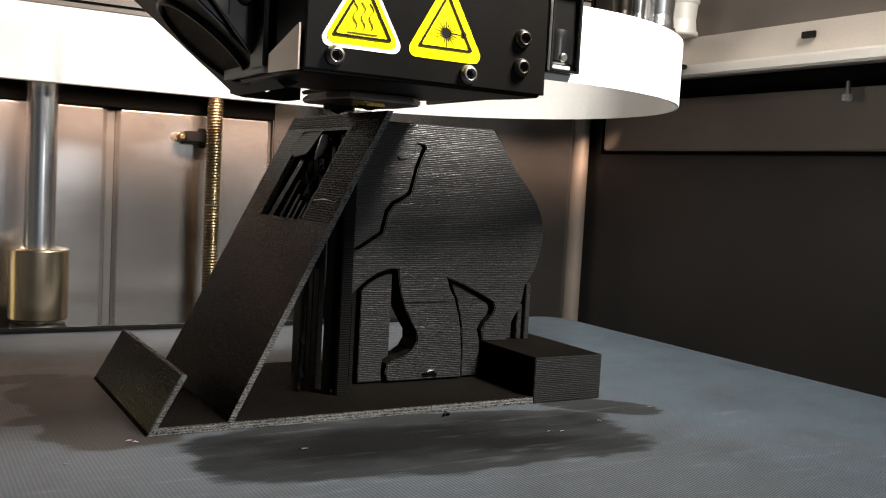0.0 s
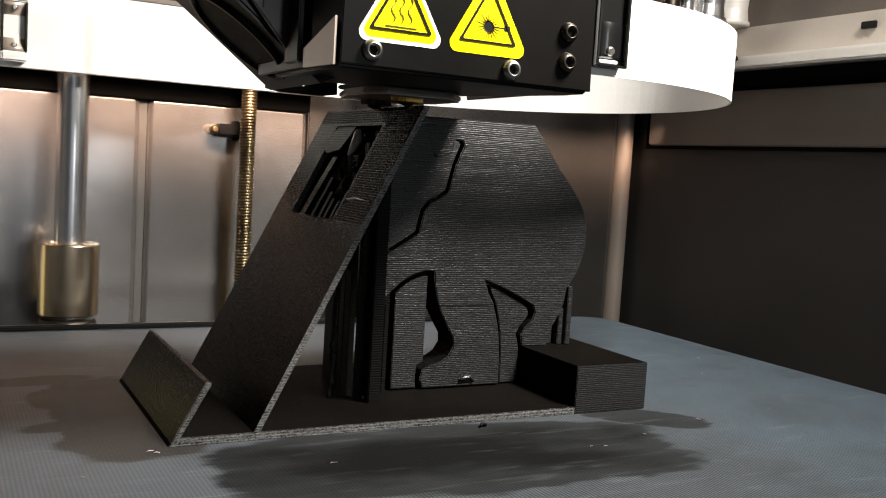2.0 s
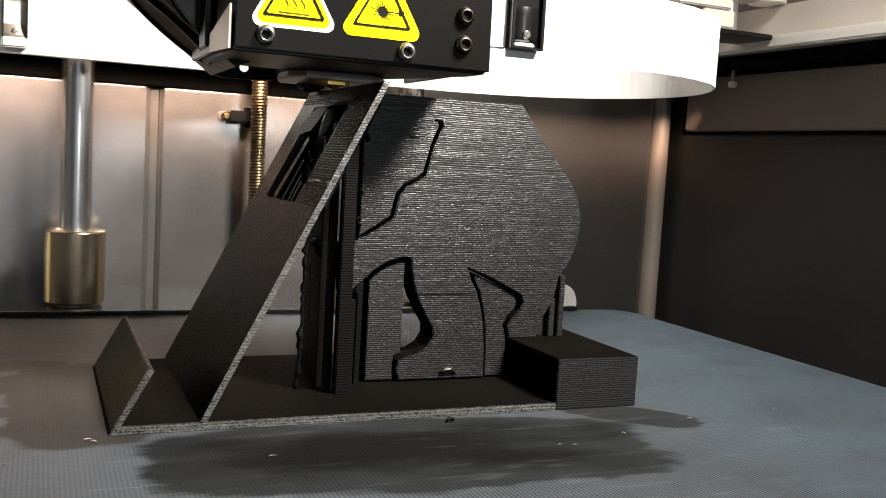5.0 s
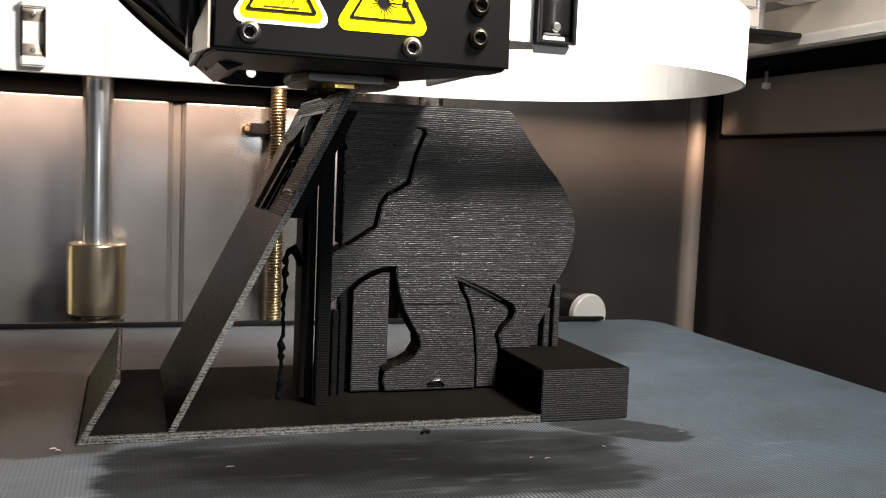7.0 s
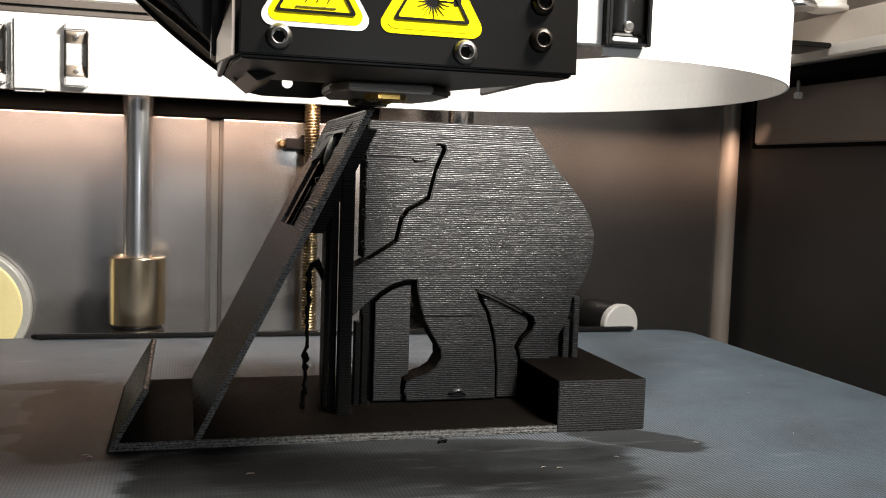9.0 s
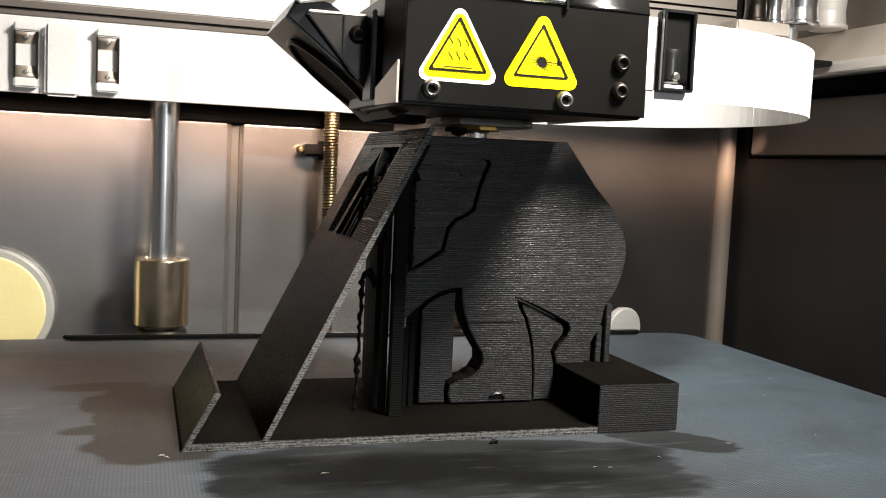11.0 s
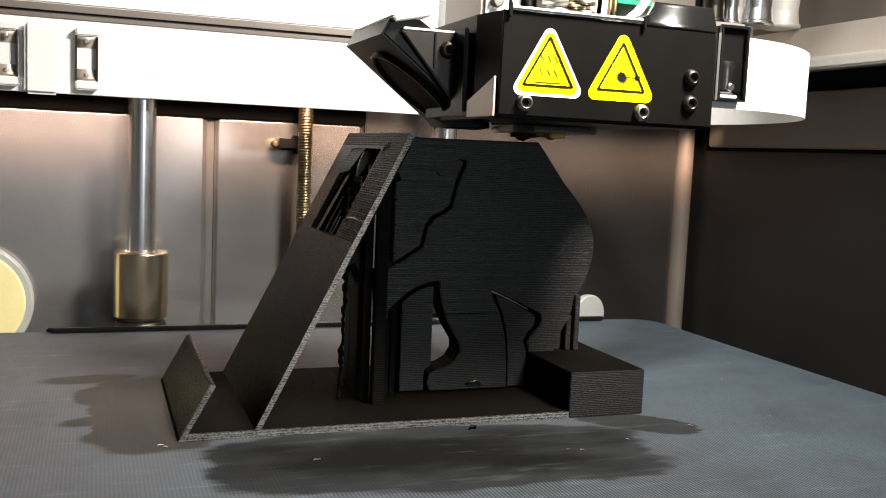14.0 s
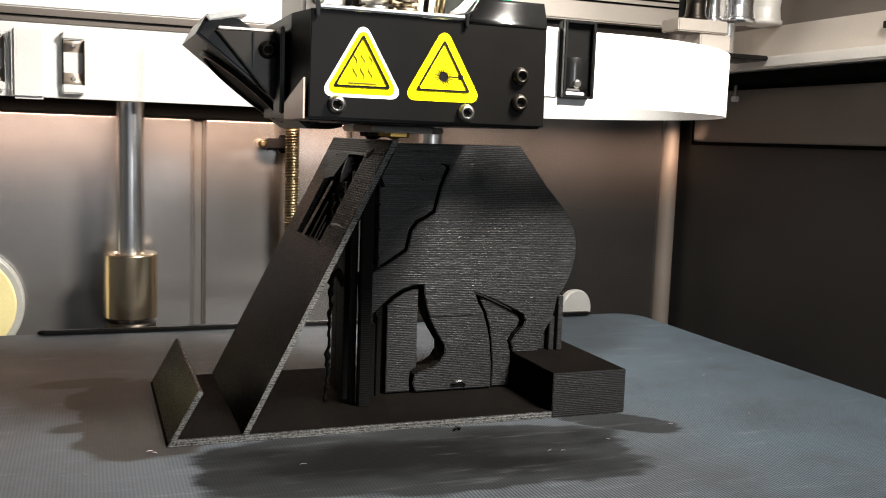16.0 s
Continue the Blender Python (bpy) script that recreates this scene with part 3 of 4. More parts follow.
    for x, y0, y1, top in ((0.1112, 0.2540, 0.2570, 0.0745), (0.1136, 0.2760, 0.2860, 0.0772), (0.1104, 0.2600, 0.2640, 0.0710), (0.1112, 0.2665, 0.2700, 0.0720), (0.1130, 0.2700, 0.2860, 0.0735), (0.1152, 0.2570, 0.2600, 0.0780), (0.1122, 0.2730, 0.2765, 0.0720), (0.1128, 0.2790, 0.2825, 0.0735)):
        add("rib", box(B(), (x, y0, 0.0019), (x + 0.0018, y1, top), 0.0002), M_SUPPORT, parent=tower)
    for x, y, w, top in ((0.1192, 0.2592, 0.0016, 0.0262), (0.1214, 0.2600, 0.0014, 0.0285), (0.1212, 0.2612, 0.0022, 0.0440)):
        add("stake", box(B(), (x, y, 0.0019), (x + w, y + 0.0035, top), 0.0002), M_SUPPORT, parent=tower)
    # sagging strand beside the tower
    rnd = random.Random(9)
    pts, rad = [], []
    for i in range(34):
        z = 0.0019 + 0.0392 * i / 33
        pts.append((0.1046 + 0.0012 * i / 33 + rnd.uniform(-0.00032, 0.00032), 0.2583 + rnd.uniform(-0.0003, 0.0003), z))
        rad.append(rnd.choice((0.0005, 0.0006, 0.0008, 0.0011)))
    pts += [(0.1064, 0.2584, 0.0425), (0.1078, 0.2588, 0.0432), (0.1090, 0.2592, 0.0412), (0.1098, 0.2600, 0.0385)]
    rad += [0.0009, 0.0015, 0.0011, 0.0006]
    add("strand", tube(B(), pts, rad, 7), M_SUPPORT, "sagging loose strand", tower)
    for z in (0.0715, 0.0640, 0.0560, 0.0470):
        y = 0.2606
        pts = [(0.1218, y, z), (0.1206, y - 0.0004, z + 0.0008), (0.1203, y, z + 0.0020), (0.1212, y, z + 0.0024)]
        add("burr", tube(B(), pts, 0.0003, 6), M_SUPPORT)


printed_stand()


def crumb():
    bm = B()
    tube(bm, [(0, 0, 0.0005), (0.0012, 0.0004, 0.0009), (0.0022, -0.0002, 0.0006), (0.0032, 0.0006, 0.0005)], [0.0003, 0.0005, 0.0005, 0.0003], 6)
    ob = part("filament_crumb", bm, M_SUPPORT)
    ob.matrix_world = pose(0.1355, 0.2255, 0, 0, 0, 25)
    tagged(ob, "tiny black crumb of filament on the bed", "crumb")


crumb()


def flecks():
    rnd = random.Random(12)
    for n, (x, y) in enumerate(((0.0492, 0.2288), (0.0505, 0.2276), (0.1545, 0.2020), (0.1580, 0.2010), (0.176, 0.2075), (0.086, 0.2085), (0.033, 0.215), (0.203, 0.216), (0.252, 0.266), (0.236, 0.219), (0.272, 0.290))):
        bm = B()
        tube(bm, [(0, 0, 0.0002), (0.0006, 0.0002, 0.0003), (0.0012 + 0.0010 * rnd.random(), rnd.uniform(-0.0004, 0.0004), 0.0002)], [0.00006, 0.00013, 0.00006], 5)
        ob = part("bed_fleck", bm, M_FLECK if n < 2 else M_PANEL)
        ob.matrix_world = pose(x, y, 0.0, 0, 0, rnd.uniform(-40, 40))
        tagged(ob, "tiny pinkish fleck on the print bed" if n < 2 else "tiny pale fleck on the print bed", "fleck", "flecks on the bed")


flecks()


# ---- rear machine parts ----
def guide_rod(x, y):
    thing = empty("guide_rod", pose(x, y, 0), "polished steel guide rod in a brass-coloured bushing", "guide rod", "rear guide rods")
    part("shaft", lathe(B(), [(0.0056, -0.09), (0.0060, -0.0895), (0.0060, 0.39), (0.0056, 0.3905)], seg=40), M_CHROME, thing, "mirror-bright steel shaft")
    rings = [(0.0061, 0.0005), (0.0112, 0.0005), (0.0117, 0.0010), (0.0117, 0.0291), (0.0112, 0.0298), (0.0075, 0.0298), (0.0073, 0.0292), (0.0061, 0.0292)]
    bush = part("bushing", lathe(B(), rings, seg=48), M_BUSH, thing, "turned brass-coloured bushing")
    part("flange", lathe(B(), [(0.0061, -0.012), (0.0105, -0.012), (0.0110, -0.0115), (0.0110, -0.0024), (0.0105, -0.0010), (0.0061, -0.0010)], seg=40), M_DARKSTEEL, bush)


guide_rod(0.0530, 0.4185)
guide_rod(0.1945, 0.4185)


def lead_screw():
    thing = empty("lead_screw", pose(0.1278, 0.430, 0), "bronze-coloured threaded lead screw standing at the rear", "lead screw")
    bm = B()
    seg, pitch, step = 18, 0.00135, 0.000225
    n = int(0.19 / step)
    rows = []
    for i in range(n):
        row = []
        for k in range(seg):
            a = 2 * math.pi * k / seg
            ph = ((i * step) / pitch - k / seg) % 1.0
            r = 0.0031 + 0.0006 * min(1, max(0, 1.6 - abs(ph - 0.5) * 5.2))
            row.append(bm.verts.new((r * math.cos(a), r * math.sin(a), -0.07 + i * step)))
        rows.append(row)
    for a, b in zip(rows, rows[1:]):
        for k in range(seg):
            bm.faces.new((a[k], a[(k + 1) % seg], b[(k + 1) % seg], b[k])).smooth = True
    bm.faces.new(rows[0][::-1]), bm.faces.new(rows[-1])
    part("thread", bm, M_SCREWROD, thing)
    knob = empty("panel_stud", pose(0.115, 0.446, 0.080), "dark bracket arm with a brass-headed stud on the rear panel", "stud")
    part("arm", box(B(), (0.001, -0.009, -0.0028), (0.012, -0.0015, 0.0028), 0.001), M_DUCT, knob)
    part("backing", box(B(), (0.0085, -0.0045, -0.0045), (0.0125, -0.0008, 0.0045), 0.0006), M_DUCT, knob)
    part("stud_head", lathe(B(), [(0.0012, 0.0), (0.0019, 0.0006), (0.0022, 0.002), (0.0020, 0.004), (0.0010, 0.0052)], pose(0, -0.004, 0, 90, 0, 0) @ pose(0, 0, 0, 0, 0, 0), 20), M_SCREWROD, knob, "rounded brass head")


lead_screw()


def bed_roller():
    thing = empty("round_bumper", pose(0.277, 0.412, -0.0015, 0, 0, 12), "white-capped black roller behind the bed", "roller")
    turn = pose(0, 0, 0, 90, 0, 0)
    part("roller_body", lathe(B(), [(0.008, -0.024), (0.0098, -0.0235), (0.0098, -0.004), (0.0092, -0.0035)], turn, 36), M_RUBBER, thing, "black rubber roller body")
    part("cap", lathe(B(), [(0.0088, -0.0034), (0.0100, -0.003), (0.0102, 0.0), (0.0094, 0.001), (0.004, 0.0012)], turn, 36), M_CAP, thing, "white plastic cap")


bed_roller()


def yellow_disc():
    thing = empty("yellow_disc", pose(-0.019, 0.438, 0.004), "pale yellow round disc with grey rim on the rear panel", "disc")
    turn = pose(0, 0, 0, 90, 0, 0)
    part("rim", lathe(B(), [(0.0262, -0.006), (0.0268, -0.0055), (0.0268, -0.001), (0.0260, 0.0), (0.0238, 0.0)], turn, 56), M_DISCRIM, thing, "greyish rim")
    part("face", lathe(B(), [(0.0236, -0.003), (0.0236, 0.0006), (0.0230, 0.0012), (0.006, 0.0012)], turn, 56), M_DISC, thing)


yellow_disc()


# ---- upper frame ----
def upper_frame():
    rail = empty("rear_beam", pose(0, 0, 0), "white-lit rear beam with a dark slot over the cable", "beam")
    part("beam_face", box(B(), (-0.155, 0.4105, 0.1335), (0.1860, 0.4300, 0.165), 0.0008), M_WHITE, rail, "white upper beam face")
    part("slot", box(B(), (-0.155, 0.4070, 0.1272), (0.1860, 0.4200, 0.1332), 0.0003), M_PANEL, rail, "brownish slot under the beam")
    part("slot_line", box(B(), (-0.155, 0.4062, 0.1296), (0.1860, 0.4069, 0.1303), 0.0001), M_GASKET, rail, "thin dark line along the slot")
    part("cable_tray", box(B(), (-0.155, 0.4065, 0.0968), (0.1860, 0.4100, 0.1270), 0.0004), M_WHITE, rail, "white tray behind the cable")
    for x in (0.0300, -0.0005):
        clip = empty("cable_clip", pose(x, 0.4045, 0.112), "metal spring clip holding the flat cable", "clip", "cable clips")
        for dz in (0.0105, -0.0115):
            part("jaw", box(B(), (-0.0044, -0.0036, dz - 0.0019), (0.0044, 0.0012, dz + 0.0019), 0.0006), M_WHITE, clip)
        # hollow spring sheet between the jaws
        arc = [(0.0004 - 0.0030 * (2 * k / 12 - 1) ** 2, -0.0093 + 0.0176 * k / 12) for k in range(13)]
        sheet = part("window", prism(B(), arc + [(p + 0.0006, q) for p, q in arc[::-1]], -0.0038, 0.0038, "yz"), M_CLIP, clip, "shiny amber spring sheet")
        for f in sheet.data.polygons:
            f.use_smooth = abs(f.normal.x) < 0.5
        for q in (-0.0044, 0.0038):
            part("edge", box(B(), (q, -0.0034, -0.0096), (q + 0.0006, 0.0006, 0.0086), 0.0001), M_DARKSTEEL, clip, "thin dark clip edge")
        for dz in (0.0064, -0.0072):
            part("rivet", lathe(B(), [(0.0010, 0.0), (0.0010, 0.0003), (0.0006, 0.0006)], pose(0, -0.0018, dz, 90, 0, 0), 16), M_ALU, clip)
    hold = part("cable_holder", box(B(), (0.0065, 0.3995, 0.0958), (0.0195, 0.4042, 0.1252), 0.0012), M_WHITE)
    tagged(hold, "white plastic holder over the flat cable", "holder")
    beam = empty("side_beam", pose(0, 0, 0), "light aluminium side beam along the chamber wall", "beam")
    part("beam_body", box(B(), (0.338, -0.20, 0.1240), (0.3610, 0.4500, 0.1298), 0.0010), M_ALU_MATT, beam)
    part("upper_cover", box(B(), (0.3500, -0.20, 0.1302), (0.3610, 0.4500, 0.1458), 0.0010), M_BEIGE, beam)
    part("lower_channel", box(B(), (0.3440, -0.20, 0.1186), (0.3610, 0.4500, 0.1236), 0.0005), M_GASKET, beam, "dark channel below the beam")
    part("sensor", box(B(), (0.3480, 0.283, 0.1380), (0.3498, 0.290, 0.1410), 0.0003), M_DUCT, beam, "small black sensor")
    for y in (0.268, 0.392):
        st = empty("hanging_screw", pose(0.354, y, 0.1186), "small bright screw hanging under the side beam", "screw", "beam screws")
        part("shank", lathe(B(), [(0.0008, -0.0060), (0.0010, -0.0058), (0.0010, 0.0)], seg=12), M_STEEL, st)
        part("nut", lathe(B(), [(0.0018, -0.0085), (0.0022, -0.0080), (0.0022, -0.0060), (0.0018, -0.0056)], seg=6, smooth=False), M_WHITE, st)


upper_frame()


# ---- print head ----
def rounded_triangle(cx, cz, half, height, r, n=6):
    """Corner-rounded upright triangle whose base is at cz."""
    tips = [Vector((cx - half, cz)), Vector((cx + half, cz)), Vector((cx, cz + height))]
    out = []
    for i, p in enumerate(tips):
        a, b = (tips[i - 1] - p).normalized(), (tips[(i + 1) % 3] - p).normalized()
        half_angle = a.angle(b) / 2
        c = p + (a + b).normalized() * (r / math.sin(half_angle))
        start = p + a * (r / math.tan(half_angle)) - c
        end = p + b * (r / math.tan(half_angle)) - c
        a0 = math.atan2(start.y, start.x)
        sweep = (math.atan2(end.y, end.x) - a0 + math.pi) % (2 * math.pi) - math.pi
        out += [(c.x + r * math.cos(a0 + sweep * k / n), c.y + r * math.sin(a0 + sweep * k / n)) for k in range(n + 1)]
    return out


def band(bm, outer, inner, y0, y1):
    n = len(outer)
    v = [[bm.verts.new((a, y, b)) for a, b in ring] for ring, y in ((outer, y0), (inner, y0), (outer, y1), (inner, y1))]
    for i in range(n):
        j = (i + 1) % n
        for p, q in ((0, 1), (2, 3), (0, 2), (1, 3)):
            bm.faces.new((v[p][i], v[p][j], v[q][j], v[q][i]))
    return bm


def print_head():
    head = empty("print_head", pose(0.1145, 0.239, 0.0845), "black sheet-metal print head with two yellow warning triangles", "print head")
    y = -0.0397
    # folded cover, higher at one end
    poly = mm((-35.2, 5.2), (30.2, 5.0), (29.9, 31.2), (6.2, 31.2), (6.2, 31.7), (-34.9, 31.9))
    cover = part("cover", prism(B(), poly, y, y + 0.0012, "xz", 0.0004), M_COVER, head, "black powder-coated front cover")
    # rolled upper edge at the higher end
    bm, rows, py, pz = B(), [], y, 0.0312
    for i in range(11):
        f = i / 10
        left = 0.0062 if pz < 0.0324 else min(0.0108, 0.0066 + (pz - 0.0324) * 0.76)
        rows.append([bm.verts.new((q, py + d, pz)) for q, d in ((left, 0.0), (0.0299, 0.0), (0.0299, 0.0012), (left, 0.0012))])
        ang = math.radians(11 + 12 * min(1.0, 2.2 * f))
        py, pz = py + 0.00072 * math.sin(ang), pz + 0.00076 * math.cos(ang)
    for a, b in zip(rows, rows[1:]):
        for k in range(4):
            bm.faces.new((a[k], a[(k + 1) % 4], b[(k + 1) % 4], b[k])).smooth = k in (0, 2)
    bm.faces.new(rows[0][::-1]), bm.faces.new(rows[-1])
    part("rolled_edge", bm, M_GLOSS, cover, "glossy rolled upper edge")
    part("cover_side", prism(B(), [(y + 0.0013, 0.0050), (0.020, 0.0050), (0.020, 0.0375), (y + 0.0040, 0.0372), (y + 0.0013, 0.0330)], 0.0288, 0.0300, "yz", 0.0003), M_COVER, head)
    part("cover_side", prism(B(), [(-0.0350, y + 0.0008), (-0.0340, y + 0.0013), (-0.0362, -0.0270), (-0.0362, 0.012), (-0.0373, 0.012), (-0.0373, -0.0272)], 0.0052, 0.0318, "xy", 0.0002), M_COVER, head)
    part("cover_floor", prism(B(), mm((-34.8, -38.2), (29.6, -38.2), (29.6, -30), (24, -14), (16, 8), (16, 20), (-12, 20), (-12, 2), (-36, 2), (-36, -26)), 0.0044, 0.0056, "xy", 0.0003), M_COVER, head)
    bm = B()
    near, far = Vector((-0.0359, -0.0388, 0)), Vector((-0.0382, -0.0262, 0))
    out = Vector((-0.0005, -0.0001, 0))
    vs = [bm.verts.new(p + o + Vector((0, 0, z))) for o in (Vector(), out) for p, z in ((near, 0.0048), (far, 0.0046), (far, 0.0088), (near, 0.0150))]
    bm.faces.new(vs[:4]), bm.faces.new(vs[4:])
    for i in range(4):
        j = (i + 1) % 4
        bm.faces.new((vs[i], vs[j], vs[4 + j], vs[4 + i]))
    part("cheek", bm, M_AMBER, cover, "bare angled metal cheek")
    part("edge_rod", lathe(B(), [(0.0005, -0.0330), (0.0007, -0.0328), (0.0007, 0.0056), (0.0005, 0.0058)], pose(0, y - 0.0002, 0.0324, 0, 90, 0), 16), M_CHROME, cover, "bright rod along the top edge")
    for q in (-0.0338, 0.0058):
        part("hook", prism(B(), [(q, 0.0300), (q + 0.0009, 0.0300), (q + 0.0010, 0.0333), (q + 0.0034 * (q > 0), 0.0352), (q - 0.0002, 0.0334)], y - 0.0011, y - 0.0002, "xz", 0.0002), M_DUCT, cover, "black hook holding the rod")
    part("core", box(B(), (-0.0330, -0.0340, 0.0070), (0.0270, 0.0120, 0.0300), 0.0010), M_DUCT, head)
    # labels
    def sign(name, cx, base, border, label):
        s = part(name, prism(B(), rounded_triangle(cx, base, 0.0112, 0.0196, 0.0019), y - 0.00012, y - 0.00002, "xz"), border, head, label)
        part("label_face", prism(B(), rounded_triangle(cx, base + 0.0009, 0.0098, 0.0172, 0.0016), y - 0.00018, y - 0.00013, "xz"), M_YELLOW, s)
        a, b = rounded_triangle(cx, base + 0.0026, 0.0076, 0.0134, 0.0004), rounded_triangle(cx, base + 0.0031, 0.00668, 0.0118, 0.0003)
        part("frame_line", band(B(), a, b, y - 0.00036, y - 0.00019), M_INK, s)
        return s
    hot = sign("heat_label", -0.0215, 0.0105, M_LABELWHITE, "yellow hot-surface triangle with white border")
    for dx in (-0.0020, 0.0, 0.0020):
        pts = [(-0.0215 + dx + 0.0005 * math.sin(k * 0.75), y - 0.00030, 0.0150 + 0.0062 * k / 14) for k in range(15)]
        part("wave", tube(B(), pts, 0.00009, 5), M_WAVE, hot)
    part("bar", box(B(), (-0.0252, y - 0.00034, 0.0141), (-0.0178, y - 0.00019, 0.01428)), M_WAVE, hot)
    las = sign("laser_label", 0.0004, 0.0106, M_YELLOW, "yellow laser-beam warning triangle")
    bm = B()
    lathe(bm, [(0.00125, 0.0), (0.00125, 0.00005)], pose(0.0004, y - 0.00019, 0.0170, 90, 0, 0), 20)
    part("spot", bm, M_INK, las)
    for k in range(20):
        a = 2 * math.pi * k / 20 + 0.08
        r = 0.0034 if k % 2 else 0.0028
        c, s = math.cos(a), math.sin(a)
        part("beam_ray", tube(B(), [(0.0004 + 0.0011 * c, y - 0.00021, 0.0170 + 0.0011 * s), (0.0004 + r * c, y - 0.00021, 0.0170 + r * s)], [0.00014, 0.00005], 4), M_INK, las)
    part("beam_line", box(B(), (0.0015, y - 0.00024, 0.0169), (0.0052, y - 0.00019, 0.01715)), M_INK, las)
    part("source", box(B(), (0.0045, y - 0.00025, 0.0164), (0.0060, y - 0.00019, 0.0177)), M_INK, las)
    # button-head screws
    def screw(x, z, yy, mat):
        turn = pose(x, yy, z, 90, 0, 0)
        rings = [(0.0024, -0.0002), (0.0024, 0.0004), (0.0022, 0.0010), (0.0018, 0.0015), (0.00145, 0.00175), (0.00130, 0.00172), (0.00120, 0.0006)]
        s = part("screw", lathe(B(), rings, turn, 28), mat, head)
        part("socket", lathe(B(), [(0.00118, 0.00062), (0.00118, 0.00080)], turn, 6, False), M_INK, s, "dark hex socket")
    screw(-0.0281, 0.0085, y, M_STEEL), screw(0.0070, 0.0079, y, M_STEEL)
    screw(0.0224, 0.0112, y, M_DARKSTEEL), screw(0.0224, 0.0183, y, M_DARKSTEEL)
    # fan duct: slanted plate with an oval mouth, and its bracket
    d0, d1 = Vector((-0.0600, 0, 0.0262)), Vector((-0.0300, 0, 0.0026))
    along = (d1 - d0).normalized()
    up = Vector((-along.z, 0, along.x)) * -1
    if up.z < 0:
        up = -up
    def P(u, h):
        q = d0 + along * u + up * h
        return (q.x, q.z)
    length = (d1 - d0).length
    duct = part("fan_duct", prism(B(), [P(0, 0), P(length, 0), P(length + 0.002, 0.004), P(length * 0.75, 0.013), P(0.006, 0.0105), P(-0.001, 0.006)], -0.0150, 0.0250, "xz", 0.0007), M_DUCT, head, "slanted black fan duct")
    frame_m = Matrix.Translation(d0 + along * length * 0.52 + Vector((0, 0.005, 0))) @ Matrix((along, Vector((0, 1, 0)), along.cross(Vector((0, 1, 0))))).transposed().to_4x4()
    low = 1 if (frame_m.to_3x3() @ Vector((0, 0, 1))).z < 0 else -1
    ring, inner = [], []
    bm = B()
    for k in range(40):
        a = 2 * math.pi * k / 40
        ring.append((0.0150 * math.cos(a), 0.0135 * math.sin(a)))
        inner.append((0.0136 * math.cos(a), 0.0121 * math.sin(a)))
    vs = [[bm.verts.new(frame_m @ Vector((u, v, low * h))) for u, v in rr] for rr, h in ((ring, 0.0), (ring, 0.0012), (inner, 0.0012), (inner, 0.0002))]
    for p, q in zip(vs, vs[1:]):
        for k in range(40):
            bm.faces.new((p[k], p[(k + 1) % 40], q[(k + 1) % 40], q[k])).smooth = True
    part("mouth_rim", bm, M_COVER, duct, "raised oval rim of the fan mouth")
    part("mouth", lathe(B(), [(0.0128, 0.0), (0.0128, 0.0003)], frame_m @ Matrix.Diagonal((1, 0.93, low, 1)), 40), M_INK, duct, "dark fan mouth")
    brk = part("bracket", prism(B(), mm((-55.0, 27.2), (-35.4, 28.4), (-35.0, 8.0), (-37.5, 7.0)), -0.0172, -0.0158, "xz", 0.0003), M_BRACKET, head, "brownish black bracket plate")
    part("bracket_flange", box(B(), (-0.0545, -0.0172, 0.0274), (-0.0356, -0.0080, 0.0283), 0.0003), M_BEIGE, brk, "worn upper flange")
    part("bracket_seam", box(B(), (-0.0456, -0.0176, 0.0180), (-0.0451, -0.0171, 0.0274), 0.0001), M_DUCT, brk)
    part("bracket_fold", box(B(), (-0.0396, -0.0250, 0.0060), (-0.0384, -0.0158, 0.0285), 0.0003), M_COVER, brk)
    part("duct_edge", prism(B(), [P(-0.001, 0.005), P(0.0005, 0.0045), P(0.007, 0.0125), P(0.004, 0.0125)], -0.0175, 0.0240, "xz", 0.0003), M_ALU, duct, "worn bright edge")
    screw(-0.0416, 0.0229, -0.0172, M_DARKSTEEL)
    # nozzle plate, nozzles
    plate = part("nozzle_plate", prism(B(), mm((-10, -9), (9, -9), (15, -2), (15, 12), (12, 24), (-10, 24), (-13, 12), (-13, 0)), 0.0022, 0.0042, "xy", 0.0005), M_STEEL, head, "bare metal nozzle plate")
    hole, rim = [], []
    for k in range(24):
        a = 2 * math.pi * k / 24
        c, q = math.cos(a), math.sin(a)
        f = min(0.0105 / max(abs(c), 1e-6), (0.0140 if q > 0 else 0.0036) / max(abs(q), 1e-6))
        hole.append((-0.0195 + 0.0014 * c, 0.0063 + 0.0014 * q)), rim.append((-0.0195 + f * c, 0.0063 + f * q))
    part("rear_plate", band(B(), rim, hole, 0.0284, 0.0296), M_DUCT, plate, "black plate with a round hole")
    hexr = [(0.0046, 0.0008), (0.0050, 0.0011), (0.0050, 0.0026), (0.0046, 0.0029)]
    noz = part("nozzle", lathe(B(), hexr, pose(0, 0, 0), 6, False), M_BRASS, head, "brass hexagonal nozzle")
    part("tip", lathe(B(), [(0.0005, 0.0001), (0.0009, 0.0002), (0.0028, 0.0010)], pose(0, 0, 0), 20), M_BRASS, noz)
    noz = part("nozzle", lathe(B(), hexr, pose(-0.0005, 0.0190, 0), 6, False), M_DARKSTEEL, head, "dark sooty nozzle")
    part("tip", lathe(B(), [(0.0005, 0.0001), (0.0010, 0.0002), (0.0030, 0.0010)], pose(-0.0005, 0.0190, 0), 20), M_INK, noz)
